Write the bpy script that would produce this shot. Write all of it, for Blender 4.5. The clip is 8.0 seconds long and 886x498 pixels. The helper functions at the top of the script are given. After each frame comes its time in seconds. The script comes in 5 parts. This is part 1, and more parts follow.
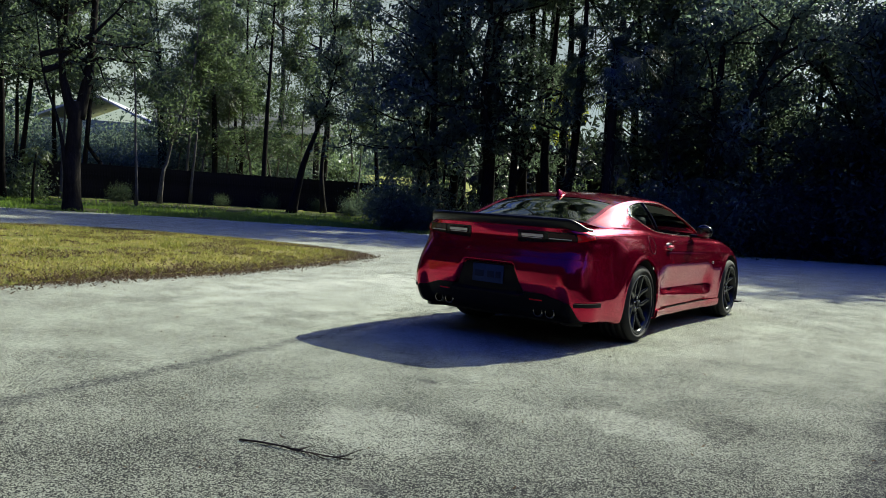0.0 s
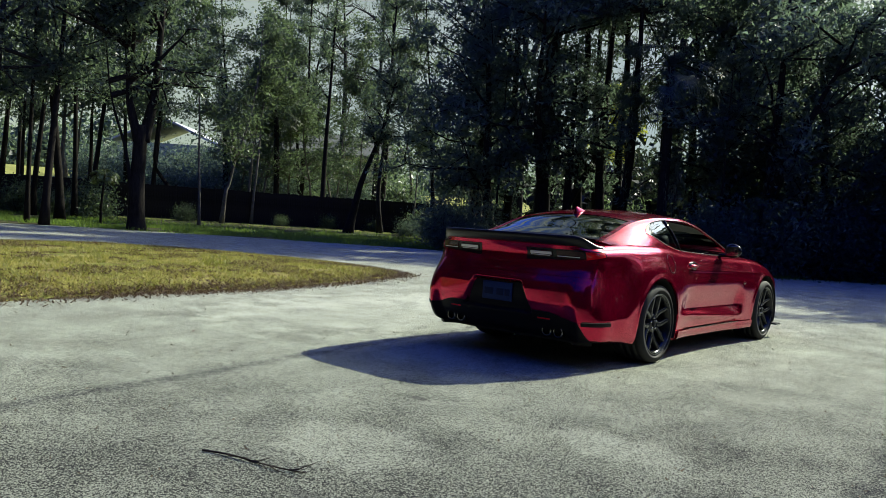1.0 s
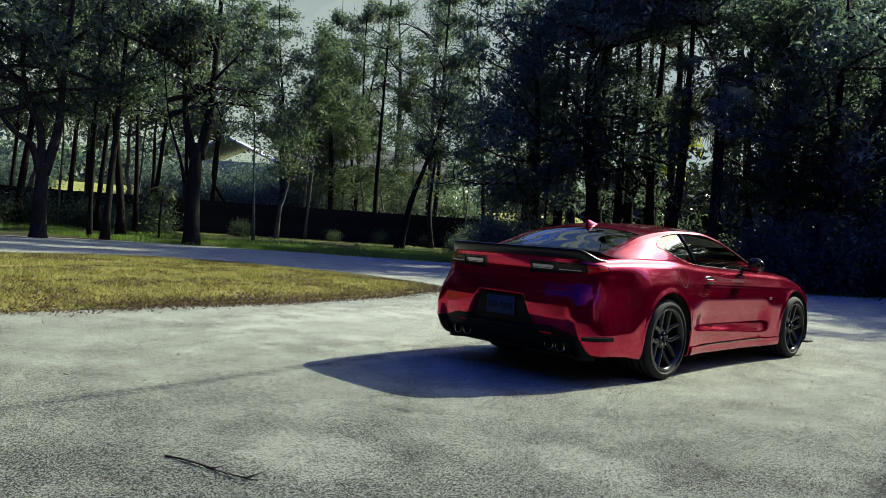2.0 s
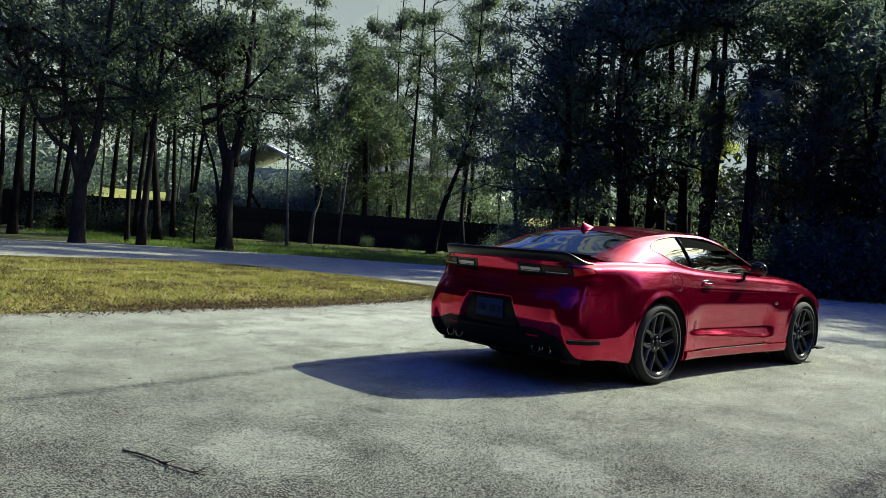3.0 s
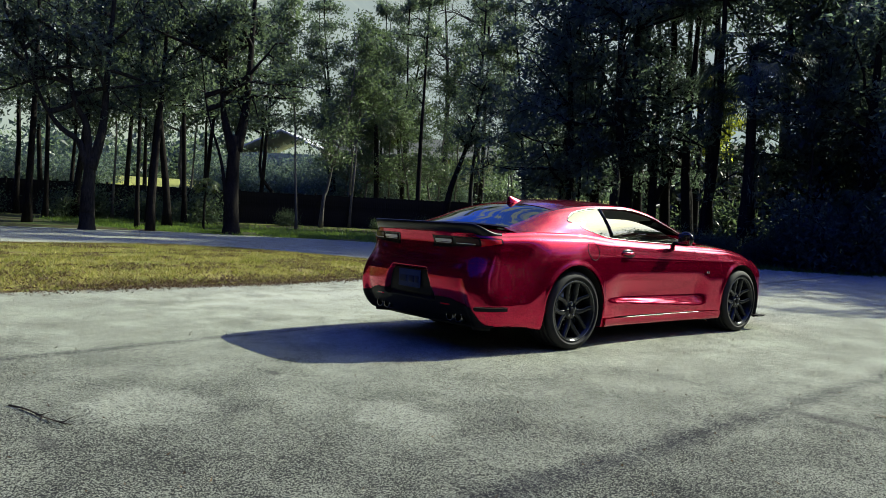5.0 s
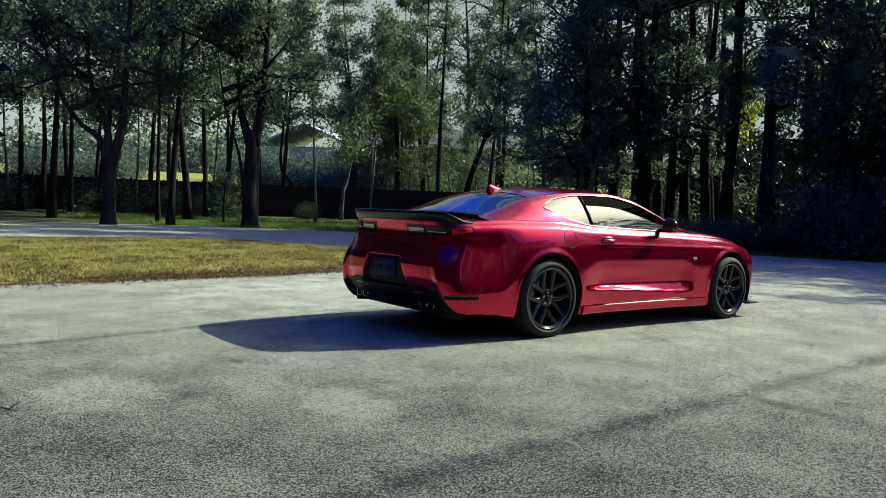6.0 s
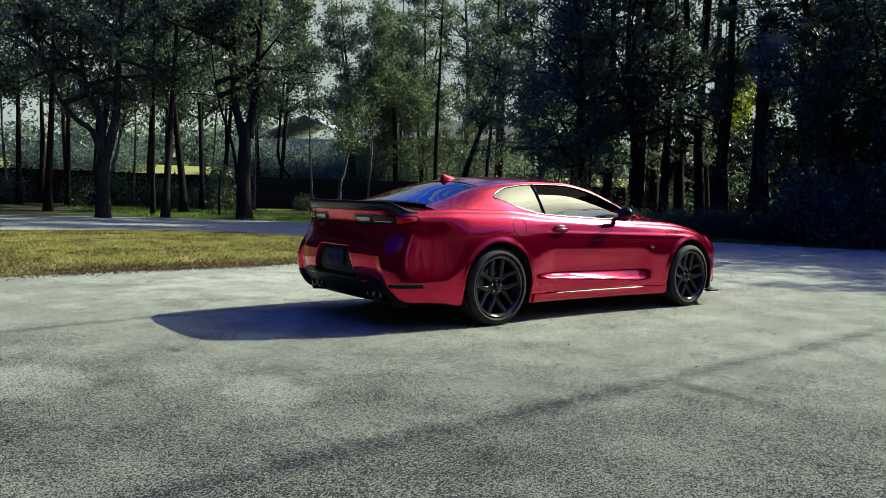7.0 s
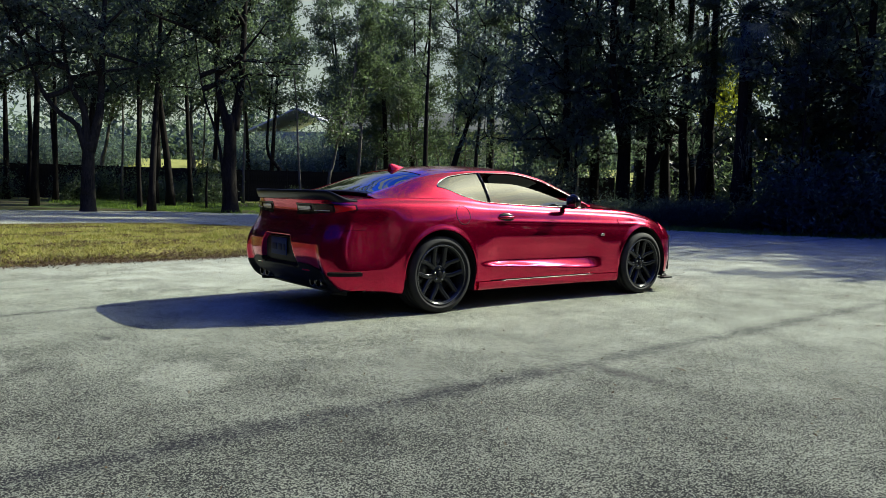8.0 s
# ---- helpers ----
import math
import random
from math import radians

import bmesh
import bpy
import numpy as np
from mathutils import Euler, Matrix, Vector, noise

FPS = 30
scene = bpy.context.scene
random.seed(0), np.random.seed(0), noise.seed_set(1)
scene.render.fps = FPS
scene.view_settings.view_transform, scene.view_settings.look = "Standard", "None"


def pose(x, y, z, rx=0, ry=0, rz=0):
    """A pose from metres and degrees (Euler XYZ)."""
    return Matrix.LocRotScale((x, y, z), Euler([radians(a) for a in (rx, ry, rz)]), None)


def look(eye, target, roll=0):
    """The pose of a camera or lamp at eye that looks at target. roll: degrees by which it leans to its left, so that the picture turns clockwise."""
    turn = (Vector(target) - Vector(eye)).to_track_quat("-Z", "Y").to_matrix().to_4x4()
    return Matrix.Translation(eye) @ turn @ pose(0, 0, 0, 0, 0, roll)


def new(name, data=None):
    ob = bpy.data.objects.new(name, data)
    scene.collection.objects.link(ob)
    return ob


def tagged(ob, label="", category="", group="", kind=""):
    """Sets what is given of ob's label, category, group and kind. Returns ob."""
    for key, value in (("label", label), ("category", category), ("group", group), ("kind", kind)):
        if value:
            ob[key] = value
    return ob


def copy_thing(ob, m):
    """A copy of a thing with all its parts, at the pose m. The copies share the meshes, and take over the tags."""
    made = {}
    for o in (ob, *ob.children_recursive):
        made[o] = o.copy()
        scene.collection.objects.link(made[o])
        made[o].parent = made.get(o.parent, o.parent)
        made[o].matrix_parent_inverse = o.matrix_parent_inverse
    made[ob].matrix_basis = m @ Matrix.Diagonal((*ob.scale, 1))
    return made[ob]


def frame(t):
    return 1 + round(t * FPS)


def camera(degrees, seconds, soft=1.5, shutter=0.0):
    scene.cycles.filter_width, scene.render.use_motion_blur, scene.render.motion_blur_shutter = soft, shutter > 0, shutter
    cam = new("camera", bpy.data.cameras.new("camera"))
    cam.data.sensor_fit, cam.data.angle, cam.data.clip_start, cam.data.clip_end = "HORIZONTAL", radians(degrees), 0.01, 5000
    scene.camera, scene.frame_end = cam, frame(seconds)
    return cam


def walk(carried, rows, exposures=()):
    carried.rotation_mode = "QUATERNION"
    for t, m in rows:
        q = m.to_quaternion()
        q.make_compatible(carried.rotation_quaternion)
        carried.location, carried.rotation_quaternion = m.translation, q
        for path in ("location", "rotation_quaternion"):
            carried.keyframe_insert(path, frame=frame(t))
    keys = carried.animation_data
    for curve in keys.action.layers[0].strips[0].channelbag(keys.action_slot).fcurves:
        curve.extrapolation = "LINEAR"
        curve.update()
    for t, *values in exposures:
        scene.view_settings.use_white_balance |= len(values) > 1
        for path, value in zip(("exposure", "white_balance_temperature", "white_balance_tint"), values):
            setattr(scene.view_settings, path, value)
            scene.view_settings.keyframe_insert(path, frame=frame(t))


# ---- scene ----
EXPO = 0.55
cam = camera(60.4, 8.0, soft=0.45)
PATH = [
    (0, (3.444, -6.577, 1.123), (2.277, -4.957, 1.006), 3.7),
    (0.5, (3.644, -6.43, 1.122), (2.402, -4.865, 1.027), 3.5),
    (1, (3.788, -6.27, 1.118), (2.486, -4.753, 1.045), 3.8),
    (1.5, (3.958, -6.114, 1.124), (2.597, -4.65, 1.067), 3.8),
    (2, (4.13, -5.953, 1.126), (2.713, -4.543, 1.084), 3.8),
    (3.5, (4.632, -5.54, 1.123), (3.125, -4.226, 1.085), 3.6),
    (4, (4.864, -5.429, 1.12), (3.351, -4.122, 1.066), 3.2),
    (4.5, (5.067, -5.315, 1.113), (3.55, -4.013, 1.044), 3.1),
    (5, (5.258, -5.175, 1.104), (3.728, -3.89, 1.022), 2.8),
    (6.5, (5.721, -4.631, 1.1), (4.135, -3.418, 0.981), 1.9),
    (7, (5.909, -4.455, 1.102), (4.325, -3.24, 0.971), 1.7),
    (7.5, (6.062, -4.273, 1.098), (4.487, -3.048, 0.956), 1.6),
    (8, (6.251, -4.099, 1.083), (4.672, -2.881, 0.932), 1.3),
]
walk(cam, [(t, look(eye, aim, roll)) for t, eye, aim, roll in PATH], exposures=[(0, EXPO), (8, EXPO)])

# ---- sky and sun: low winter sun ahead of the car, a little to its right ----
SUN = Vector((0.25, 1.29, 1.0)).normalized()
world = bpy.data.worlds.new("sky")
scene.world = world
world.use_nodes = True
wn, wl = world.node_tree.nodes, world.node_tree.links
sky = wn.new("ShaderNodeTexSky")
sky.sky_type, sky.sun_disc = "NISHITA", False
sky.sun_elevation, sky.sun_rotation = math.asin(SUN.z), math.atan2(SUN.x, SUN.y)
sky.air_density, sky.dust_density, sky.ozone_density = 1.2, 2.6, 4.0
bg = wn["Background"]
bg.inputs["Strength"].default_value = 0.042


def sky_mix(blend, fac, a, b):
    node = wn.new("ShaderNodeMix")
    node.data_type, node.blend_type = "RGBA", blend
    for sock, v in ((node.inputs[0], fac), (node.inputs[6], a), (node.inputs[7], b)):
        if isinstance(v, (float, tuple)):
            sock.default_value = v
        else:
            wl.new(v, sock)
    return node.outputs[2]


def sky_range(value, lo, hi, a, b):
    node = wn.new("ShaderNodeMapRange")
    node.interpolation_type = "SMOOTHSTEP"
    for i, v in enumerate((lo, hi, a, b)):
        node.inputs[i + 1].default_value = v
    wl.new(value, node.inputs[0])
    return node.outputs[0]


def sky_math(op, a, b):
    node = wn.new("ShaderNodeMath")
    node.operation = op
    for i, v in enumerate((a, b)):
        if isinstance(v, float):
            node.inputs[i].default_value = v
        else:
            wl.new(v, node.inputs[i])
    return node.outputs[0]


def sky_dot(v):
    node = wn.new("ShaderNodeVectorMath")
    node.operation = "DOT_PRODUCT"
    node.inputs[1].default_value = v
    wl.new(way.outputs["Generated"], node.inputs[0])
    return node.outputs["Value"]


way = wn.new("ShaderNodeTexCoord")
# clear deep-blue winter sky
rich = wn.new("ShaderNodeHueSaturation")
rich.inputs["Saturation"].default_value = 1.6
wl.new(sky.outputs["Color"], rich.inputs["Color"])
blue = sky_mix("MULTIPLY", 1.0, rich.outputs["Color"], (0.0, 1.55, 7.4, 1))
blue = sky_mix("MIX", sky_range(sky_dot(Vector((SUN.x, SUN.y, 0)).normalized()), -0.9, 0.3, 0.72, 0.0), blue, (0.0, 0.04, 0.6, 1))
# pale haze over the horizon, brightest on the sun's side and thin behind the viewer
sunward = sky_range(sky_dot(Vector((SUN.x, SUN.y, 0)).normalized()), -0.50, 0.05, 0.03, 1.0)
haze = sky_math("MULTIPLY", sky_range(sky_dot((0, 0, 1)), 0.28, 0.46, 0.92, 0.0), sunward)
air = sky_mix("MIX", haze, blue, (8.8, 10.0, 6.4, 1))
# the clear sky pales towards the sun
pale = sky_math("MULTIPLY", sky_range(sky_dot((0, 0, 1)), 0.32, 0.55, 0.25, 1.0), sky_range(sky_dot((0, 0, 1)), 0.88, 0.98, 1.0, 0.0))
air = sky_mix("MIX", sky_math("MULTIPLY", sky_range(sky_dot(Vector((SUN.x, SUN.y, 0)).normalized()), -0.05, 0.6, 0.0, 0.94), pale), air, (1.0, 1.9, 2.5, 1))
# thin broken cloud
flat = wn.new("ShaderNodeMapping")
flat.inputs["Scale"].default_value = (1.0, 1.0, 2.6)
wl.new(way.outputs["Generated"], flat.inputs["Vector"])
cloud = wn.new("ShaderNodeTexNoise")
for key, value in (("Scale", 9.0), ("Detail", 7.0), ("Roughness", 0.66), ("Distortion", 0.9)):
    cloud.inputs[key].default_value = value
wl.new(flat.outputs[0], cloud.inputs["Vector"])
air = sky_mix("MIX", sky_math("MULTIPLY", sky_range(cloud.outputs["Fac"], 0.46, 0.56, 0.0, 0.85), sky_math("MULTIPLY", sky_math("MULTIPLY", sunward, sky_range(sky_dot((0, 0, 1)), 0.12, 0.35, 0.0, 1.0)), sky_range(sky_dot((0, 0, 1)), 0.88, 0.98, 1.0, 0.0))), air, (5.6, 7.0, 7.0, 1))
# wide bright glow round the sun in the hazy air
glow = sky_math("POWER", sky_math("MAXIMUM", sky_dot(SUN), 0.0), 9.0)
glow = sky_math("MULTIPLY", glow, sky_range(cloud.outputs["Fac"], 0.44, 0.58, 0.40, 1.0))
air = sky_mix("MIX", sky_math("MULTIPLY", glow, 0.92), air, (19.0, 20.0, 17.0, 1))
aureole = sky_math("POWER", sky_math("MAXIMUM", sky_dot(SUN), 0.0), 32.0)
wl.new(sky_mix("ADD", aureole, air, (105.0, 108.0, 88.0, 1)), bg.inputs["Color"])
sun = new("sun", bpy.data.lights.new("sun", "SUN"))
sun.data.energy, sun.data.angle, sun.data.color = 4.8, radians(0.53), (0.94, 0.97, 0.78)
sun.matrix_world = look(SUN * 60, (0, 0, 0))

# ---- materials ----
class Nodes:
    """A small wrapper round a material's node tree."""

    def __init__(self, name):
        self.mat = bpy.data.materials.new(name)
        self.mat.use_nodes = True
        self.tree = self.mat.node_tree
        self.bsdf = self.tree.nodes["Principled BSDF"]

    def add(self, kind, **props):
        node = self.tree.nodes.new("ShaderNode" + kind)
        for key, value in props.items():
            if key == "operation":
                node.operation = value
            elif key == "data_type":
                node.data_type = value
            elif key == "blend_type":
                node.blend_type = value
            elif key == "feature":
                node.feature = value
        return node

    def link(self, a, b):
        self.tree.links.new(a, b)

    def coords(self, which="Object"):
        if which == "World":
            return self.add("NewGeometry").outputs["Position"]
        return self.add("TexCoord").outputs[which]

    def noise(self, scale, detail=4.0, rough=0.55, vec=None, distortion=0.0):
        n = self.add("TexNoise")
        n.inputs["Scale"].default_value = scale
        n.inputs["Detail"].default_value = detail
        n.inputs["Roughness"].default_value = rough
        n.inputs["Distortion"].default_value = distortion
        self.link(vec if vec is not None else self.coords(), n.inputs["Vector"])
        return n.outputs["Fac"]

    def voronoi(self, scale, vec=None, out="Distance", feature="F1"):
        n = self.add("TexVoronoi", feature=feature)
        n.inputs["Scale"].default_value = scale
        self.link(vec if vec is not None else self.coords(), n.inputs["Vector"])
        return n.outputs[out]

    def math(self, op, a, b=None, c=None, clamp=False):
        n = self.add("Math", operation=op)
        n.use_clamp = clamp
        for i, v in enumerate((a, b, c)):
            if v is None:
                continue
            if isinstance(v, (int, float)):
                n.inputs[i].default_value = v
            else:
                self.link(v, n.inputs[i])
        return n.outputs[0]

    def ramp(self, fac, stops):
        n = self.add("ValToRGB")
        el = n.color_ramp.elements
        while len(el) < len(stops):
            el.new(0.5)
        for e, (p, c) in zip(el, stops):
            e.position = p
            e.color = (*c, 1) if len(c) == 3 else c
        self.link(fac, n.inputs["Fac"])
        return n.outputs["Color"]

    def smooth(self, value, lo, hi, a=0.0, b=1.0):
        n = self.add("MapRange")
        n.interpolation_type = "SMOOTHSTEP"
        for i, v in enumerate((lo, hi, a, b)):
            n.inputs[i + 1].default_value = v
        self.link(value, n.inputs[0])
        return n.outputs[0]

    def mix(self, fac, a, b, blend="MIX"):
        n = self.add("Mix", data_type="RGBA", blend_type=blend)
        for sock, v in ((n.inputs[0], fac), (n.inputs[6], a), (n.inputs[7], b)):
            if isinstance(v, (int, float)):
                sock.default_value = v
            elif isinstance(v, tuple):
                sock.default_value = (*v, 1)
            else:
                self.link(v, sock)
        return n.outputs[2]

    def bump(self, height, strength, distance):
        n = self.add("Bump")
        n.inputs["Strength"].default_value = strength
        n.inputs["Distance"].default_value = distance
        self.link(height, n.inputs["Height"])
        self.link(n.outputs["Normal"], self.bsdf.inputs["Normal"])
        return n

    def set(self, **values):
        for key, v in values.items():
            sock = self.bsdf.inputs[key.replace("_", " ")]
            if isinstance(v, (int, float)):
                sock.default_value = v
            elif isinstance(v, tuple):
                sock.default_value = (*v, 1) if len(v) == 3 else v
            else:
                self.link(v, sock)
        return self


def plain(name, color, rough=0.5, metal=0.0, vary=0.25, scale=30.0, relief=0.0, **more):
    """One colour with soft and fine variation and a little relief."""
    n = Nodes(name)
    fine, broad = n.noise(scale, 6), n.noise(scale * 0.13, 3)
    both = n.math("ADD", n.math("MULTIPLY", fine, 0.6), n.math("MULTIPLY", broad, 0.4))
    lo = tuple(c * (1 - vary) for c in color)
    hi = tuple(min(1, c * (1 + vary)) for c in color)
    n.set(Base_Color=n.ramp(both, [(0.3, lo), (0.7, hi)]), Metallic=metal, **more)
    n.set(Roughness=n.math("ADD", n.math("MULTIPLY", fine, 0.2 * min(1, rough * 2)), rough - 0.1 * min(1, rough * 2), clamp=True))
    if relief:
        n.bump(fine, 0.6, relief)
    return n.mat


def asphalt_material():
    """Weathered grey asphalt: pale worn chippings with dark open pits, paler patches, paving seams and oil spots."""
    n = Nodes("weathered_asphalt")
    at = n.coords("World")
    fine = n.noise(210, 3, 0.72, at)
    grit = n.noise(420, 2, 0.7, at)
    broad = n.noise(0.45, 5, 0.6, at)
    blot = n.noise(2.2, 4, 0.6, at, 0.6)
    stone = n.voronoi(200, at, "Color")
    grey = n.add("SeparateColor")
    n.link(stone, grey.inputs[0])
    tone = n.math("ADD", n.math("MULTIPLY", broad, 0.18), n.math("MULTIPLY", blot, 0.20))
    tone = n.math("ADD", tone, n.math("MULTIPLY", grey.outputs[0], 0.32))
    tone = n.math("ADD", tone, n.math("MULTIPLY", grit, 0.24))
    base = n.ramp(tone, [(0.36, (0.31, 0.325, 0.255)), (0.50, (0.44, 0.46, 0.355)), (0.66, (0.58, 0.60, 0.455))])
    xyz = n.add("SeparateXYZ")
    n.link(at, xyz.inputs[0])
    px, py = xyz.outputs[0], xyz.outputs[1]
    near_far = n.math("ADD", n.math("SUBTRACT", px, n.math("MULTIPLY", py, 0.6)), n.math("MULTIPLY", n.math("SUBTRACT", broad, 0.5), 2.5))
    # darkens near ground, pales far: part real paving, part view falloff in colour
    base = n.mix(n.smooth(near_far, 0.0, 6.0, 0.0, 0.65), base, (0.19, 0.20, 0.168))
    base = n.mix(n.smooth(near_far, -1.0, -5.0, 0.0, 0.48), base, (0.69, 0.70, 0.57))
    wob = n.math("MULTIPLY", n.math("SUBTRACT", n.noise(1.3, 6, 0.65, at), 0.5), 0.5)
    # paler patches, worn smooth
    ragged = n.math("SUBTRACT", n.noise(3.2, 6, 0.7, at), 0.5)
    pale_all = None
    for cx, cy, rx, ry in ((1.12, -3.72, 0.44, 0.36), (1.95, -2.65, 0.42, 0.24), (-2.5, 1.0, 1.6, 3.2)):
        ex = n.math("DIVIDE", n.math("SUBTRACT", px, cx), rx)
        ey = n.math("DIVIDE", n.math("SUBTRACT", py, cy), ry)
        d = n.math("SQRT", n.math("ADD", n.math("MULTIPLY", ex, ex), n.math("MULTIPLY", ey, ey)))
        pale = n.smooth(n.math("ADD", d, n.math("MULTIPLY", ragged, 1.6)), 1.2, 0.7)
        pale_all = pale if pale_all is None else n.math("MAXIMUM", pale_all, pale)
    base = n.mix(n.math("MULTIPLY", pale_all, 0.16), base, (0.52, 0.53, 0.44))
    # dark open pits between the stones, more of them where the surface has worn open
    worn = n.noise(1.6, 6, 0.65, at)
    coarse = n.noise(48, 3, 0.6, at)
    hole = n.math("ADD", n.math("MULTIPLY", fine, 0.50), n.math("MULTIPLY", grey.outputs[1], 0.38))
    hole = n.math("ADD", hole, n.math("MULTIPLY", coarse, 0.12))
    hole = n.math("ADD", hole, n.math("MULTIPLY", n.math("SUBTRACT", worn, 0.5), 0.36))
    # more pits towards the low corner: some coarser paving, the rest painted view falloff
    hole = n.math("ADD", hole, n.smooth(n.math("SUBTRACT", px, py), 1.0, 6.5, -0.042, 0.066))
    hole = n.math("SUBTRACT", hole, n.math("MULTIPLY", pale_all, 0.055))
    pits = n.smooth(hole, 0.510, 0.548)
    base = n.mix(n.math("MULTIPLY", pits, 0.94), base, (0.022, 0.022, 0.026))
    specks = n.smooth(n.math("ADD", n.noise(62, 2, 0.6, at), n.math("MULTIPLY", n.math("SUBTRACT", worn, 0.5), 0.25)), 0.665, 0.70)
    base = n.mix(n.math("MULTIPLY", specks, 0.75), base, (0.03, 0.03, 0.033))
    fray = n.smooth(n.math("ADD", hole, n.math("MULTIPLY", n.math("SUBTRACT", n.noise(5, 4, 0.7, at), 0.5), 0.4)), 0.40, 0.50)
    # paving seams run nearly along the car
    for x0, slope, y0, half in ((-0.93, -0.16, -1.9, 0.14), (2.95, -0.05, 0.5, 0.17)):
        line = n.math("ADD", px, n.math("MULTIPLY", n.math("SUBTRACT", py, y0), -slope))
        d = n.math("ABSOLUTE", n.math("ADD", n.math("SUBTRACT", line, x0), n.math("MULTIPLY", wob, 0.35)))
        seam = n.math("MULTIPLY", n.smooth(d, half, 0.0), n.math("MAXIMUM", fray, n.math("MULTIPLY", n.smooth(n.noise(26, 3, 0.7, at), 0.45, 0.60), 0.9)))
        base = n.mix(n.math("MULTIPLY", seam, 0.80), base, (0.025, 0.025, 0.032))
    # an oil spot and a damp smear
    for cx, cy, rx, ry, k in ((0.62, -2.735, 0.075, 0.045, 0.6), (1.52, -4.33, 0.16, 0.05, 0.5), (3.3, -0.42, 0.30, 0.09, 0.5)):
        ex = n.math("DIVIDE", n.math("SUBTRACT", px, cx), rx)
        ey = n.math("DIVIDE", n.math("SUBTRACT", py, cy), ry)
        d = n.math("SQRT", n.math("ADD", n.math("MULTIPLY", ex, ex), n.math("MULTIPLY", ey, ey)))
        spot = n.smooth(n.math("ADD", d, n.math("MULTIPLY", wob, 0.8)), 1.3, 0.5)
        base = n.mix(n.math("MULTIPLY", spot, k), base, (0.045, 0.042, 0.045))
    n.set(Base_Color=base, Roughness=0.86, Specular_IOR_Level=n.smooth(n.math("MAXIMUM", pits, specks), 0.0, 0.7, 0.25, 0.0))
    n.bump(n.math("SUBTRACT", n.math("MULTIPLY", grit, 0.3), pits), 1.0, 0.008)
    return n.mat


def soil_material():
    """Leaf litter, dark soil and thin shaded grass."""
    n = Nodes("leaf_litter_and_grass")
    at = n.coords("World")
    a, b, c = n.noise(0.35, 5, 0.6, at), n.noise(6, 6, 0.65, at), n.noise(40, 4, 0.6, at)
    f = n.math("ADD", n.math("MULTIPLY", a, 0.55), n.math("MULTIPLY", b, 0.45))
    base = n.ramp(f, [(0.34, (0.04, 0.03, 0.02)), (0.46, (0.07, 0.06, 0.03)), (0.56, (0.08, 0.125, 0.03)), (0.70, (0.16, 0.23, 0.055))])
    base = n.mix(n.math("MULTIPLY", c, 0.5), base, (0.03, 0.028, 0.018))
    # mown lawn begins behind the fence
    off = n.add("VectorMath", operation="DISTANCE")
    off.inputs[1].default_value = (4.6, -5.5, 0)
    n.link(at, off.inputs[0])
    lawn = n.ramp(f, [(0.38, (0.20, 0.22, 0.05)), (0.52, (0.34, 0.33, 0.09)), (0.66, (0.24, 0.28, 0.06))])
    base = n.mix(n.smooth(n.math("ADD", off.outputs["Value"], n.math("MULTIPLY", a, 4.0)), 44, 48), base, lawn)
    n.set(Base_Color=base, Roughness=0.95, Specular_IOR_Level=0.15)
    n.bump(b, 0.7, 0.05)
    return n.mat


def lawn_material(name="dry_lawn", dry=1.0):
    n = Nodes(name)
    at = n.coords("World")
    a, b, c = n.noise(0.9, 5, 0.6, at), n.noise(12, 6, 0.65, at), n.noise(70, 4, 0.7, at)
    f = n.math("ADD", n.math("MULTIPLY", a, 0.5), n.math("MULTIPLY", b, 0.5))
    straw, green = (0.38 * dry, 0.32 * dry, 0.09), (0.16, 0.19, 0.035)
    base = n.ramp(f, [(0.35, (0.10, 0.08, 0.035)), (0.46, straw), (0.56, green), (0.68, straw)])
    litter = n.smooth(n.noise(2.6, 6, 0.7, at), 0.50, 0.60)
    base = n.mix(n.math("MULTIPLY", litter, 0.75), base, (0.13, 0.085, 0.045))
    n.set(Base_Color=n.mix(n.math("MULTIPLY", c, 0.35), base, (0.06, 0.05, 0.02)), Roughness=0.95, Specular_IOR_Level=0.15)
    n.bump(b, 0.6, 0.03)
    return n.mat


def leaf_material(name, dark, light, through_amount=0.32, gloss=0.48):
    """Leaves: each one its own tone, with a waxy sheen and a little light through the blade."""
    n = Nodes(name)
    rnd = n.add("NewGeometry").outputs["Random Per Island"]
    tree = n.add("ObjectInfo").outputs["Random"]
    vein = n.noise(0.9, 3)
    f = n.math("ADD", n.math("MULTIPLY", rnd, 0.55), n.math("ADD", n.math("MULTIPLY", tree, 0.10), n.math("MULTIPLY", vein, 0.35)))
    # tones lean dark with few bright, imitating shaded and sunlit leaves
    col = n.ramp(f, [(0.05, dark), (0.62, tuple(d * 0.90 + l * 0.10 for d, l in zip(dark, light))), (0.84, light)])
    n.set(Base_Color=col, Roughness=gloss, Specular_IOR_Level=0.4)
    back = n.add("BsdfTranslucent")
    n.link(n.mix(0.5, col, (light[0] * 1.6, light[1] * 1.6, light[2]), "MIX"), back.inputs["Color"])
    shade = n.add("MixShader")
    shade.inputs[0].default_value = through_amount
    n.link(n.bsdf.outputs[0], shade.inputs[1])
    n.link(back.outputs[0], shade.inputs[2])
    n.link(shade.outputs[0], n.tree.nodes["Material Output"].inputs["Surface"])
    return n.mat


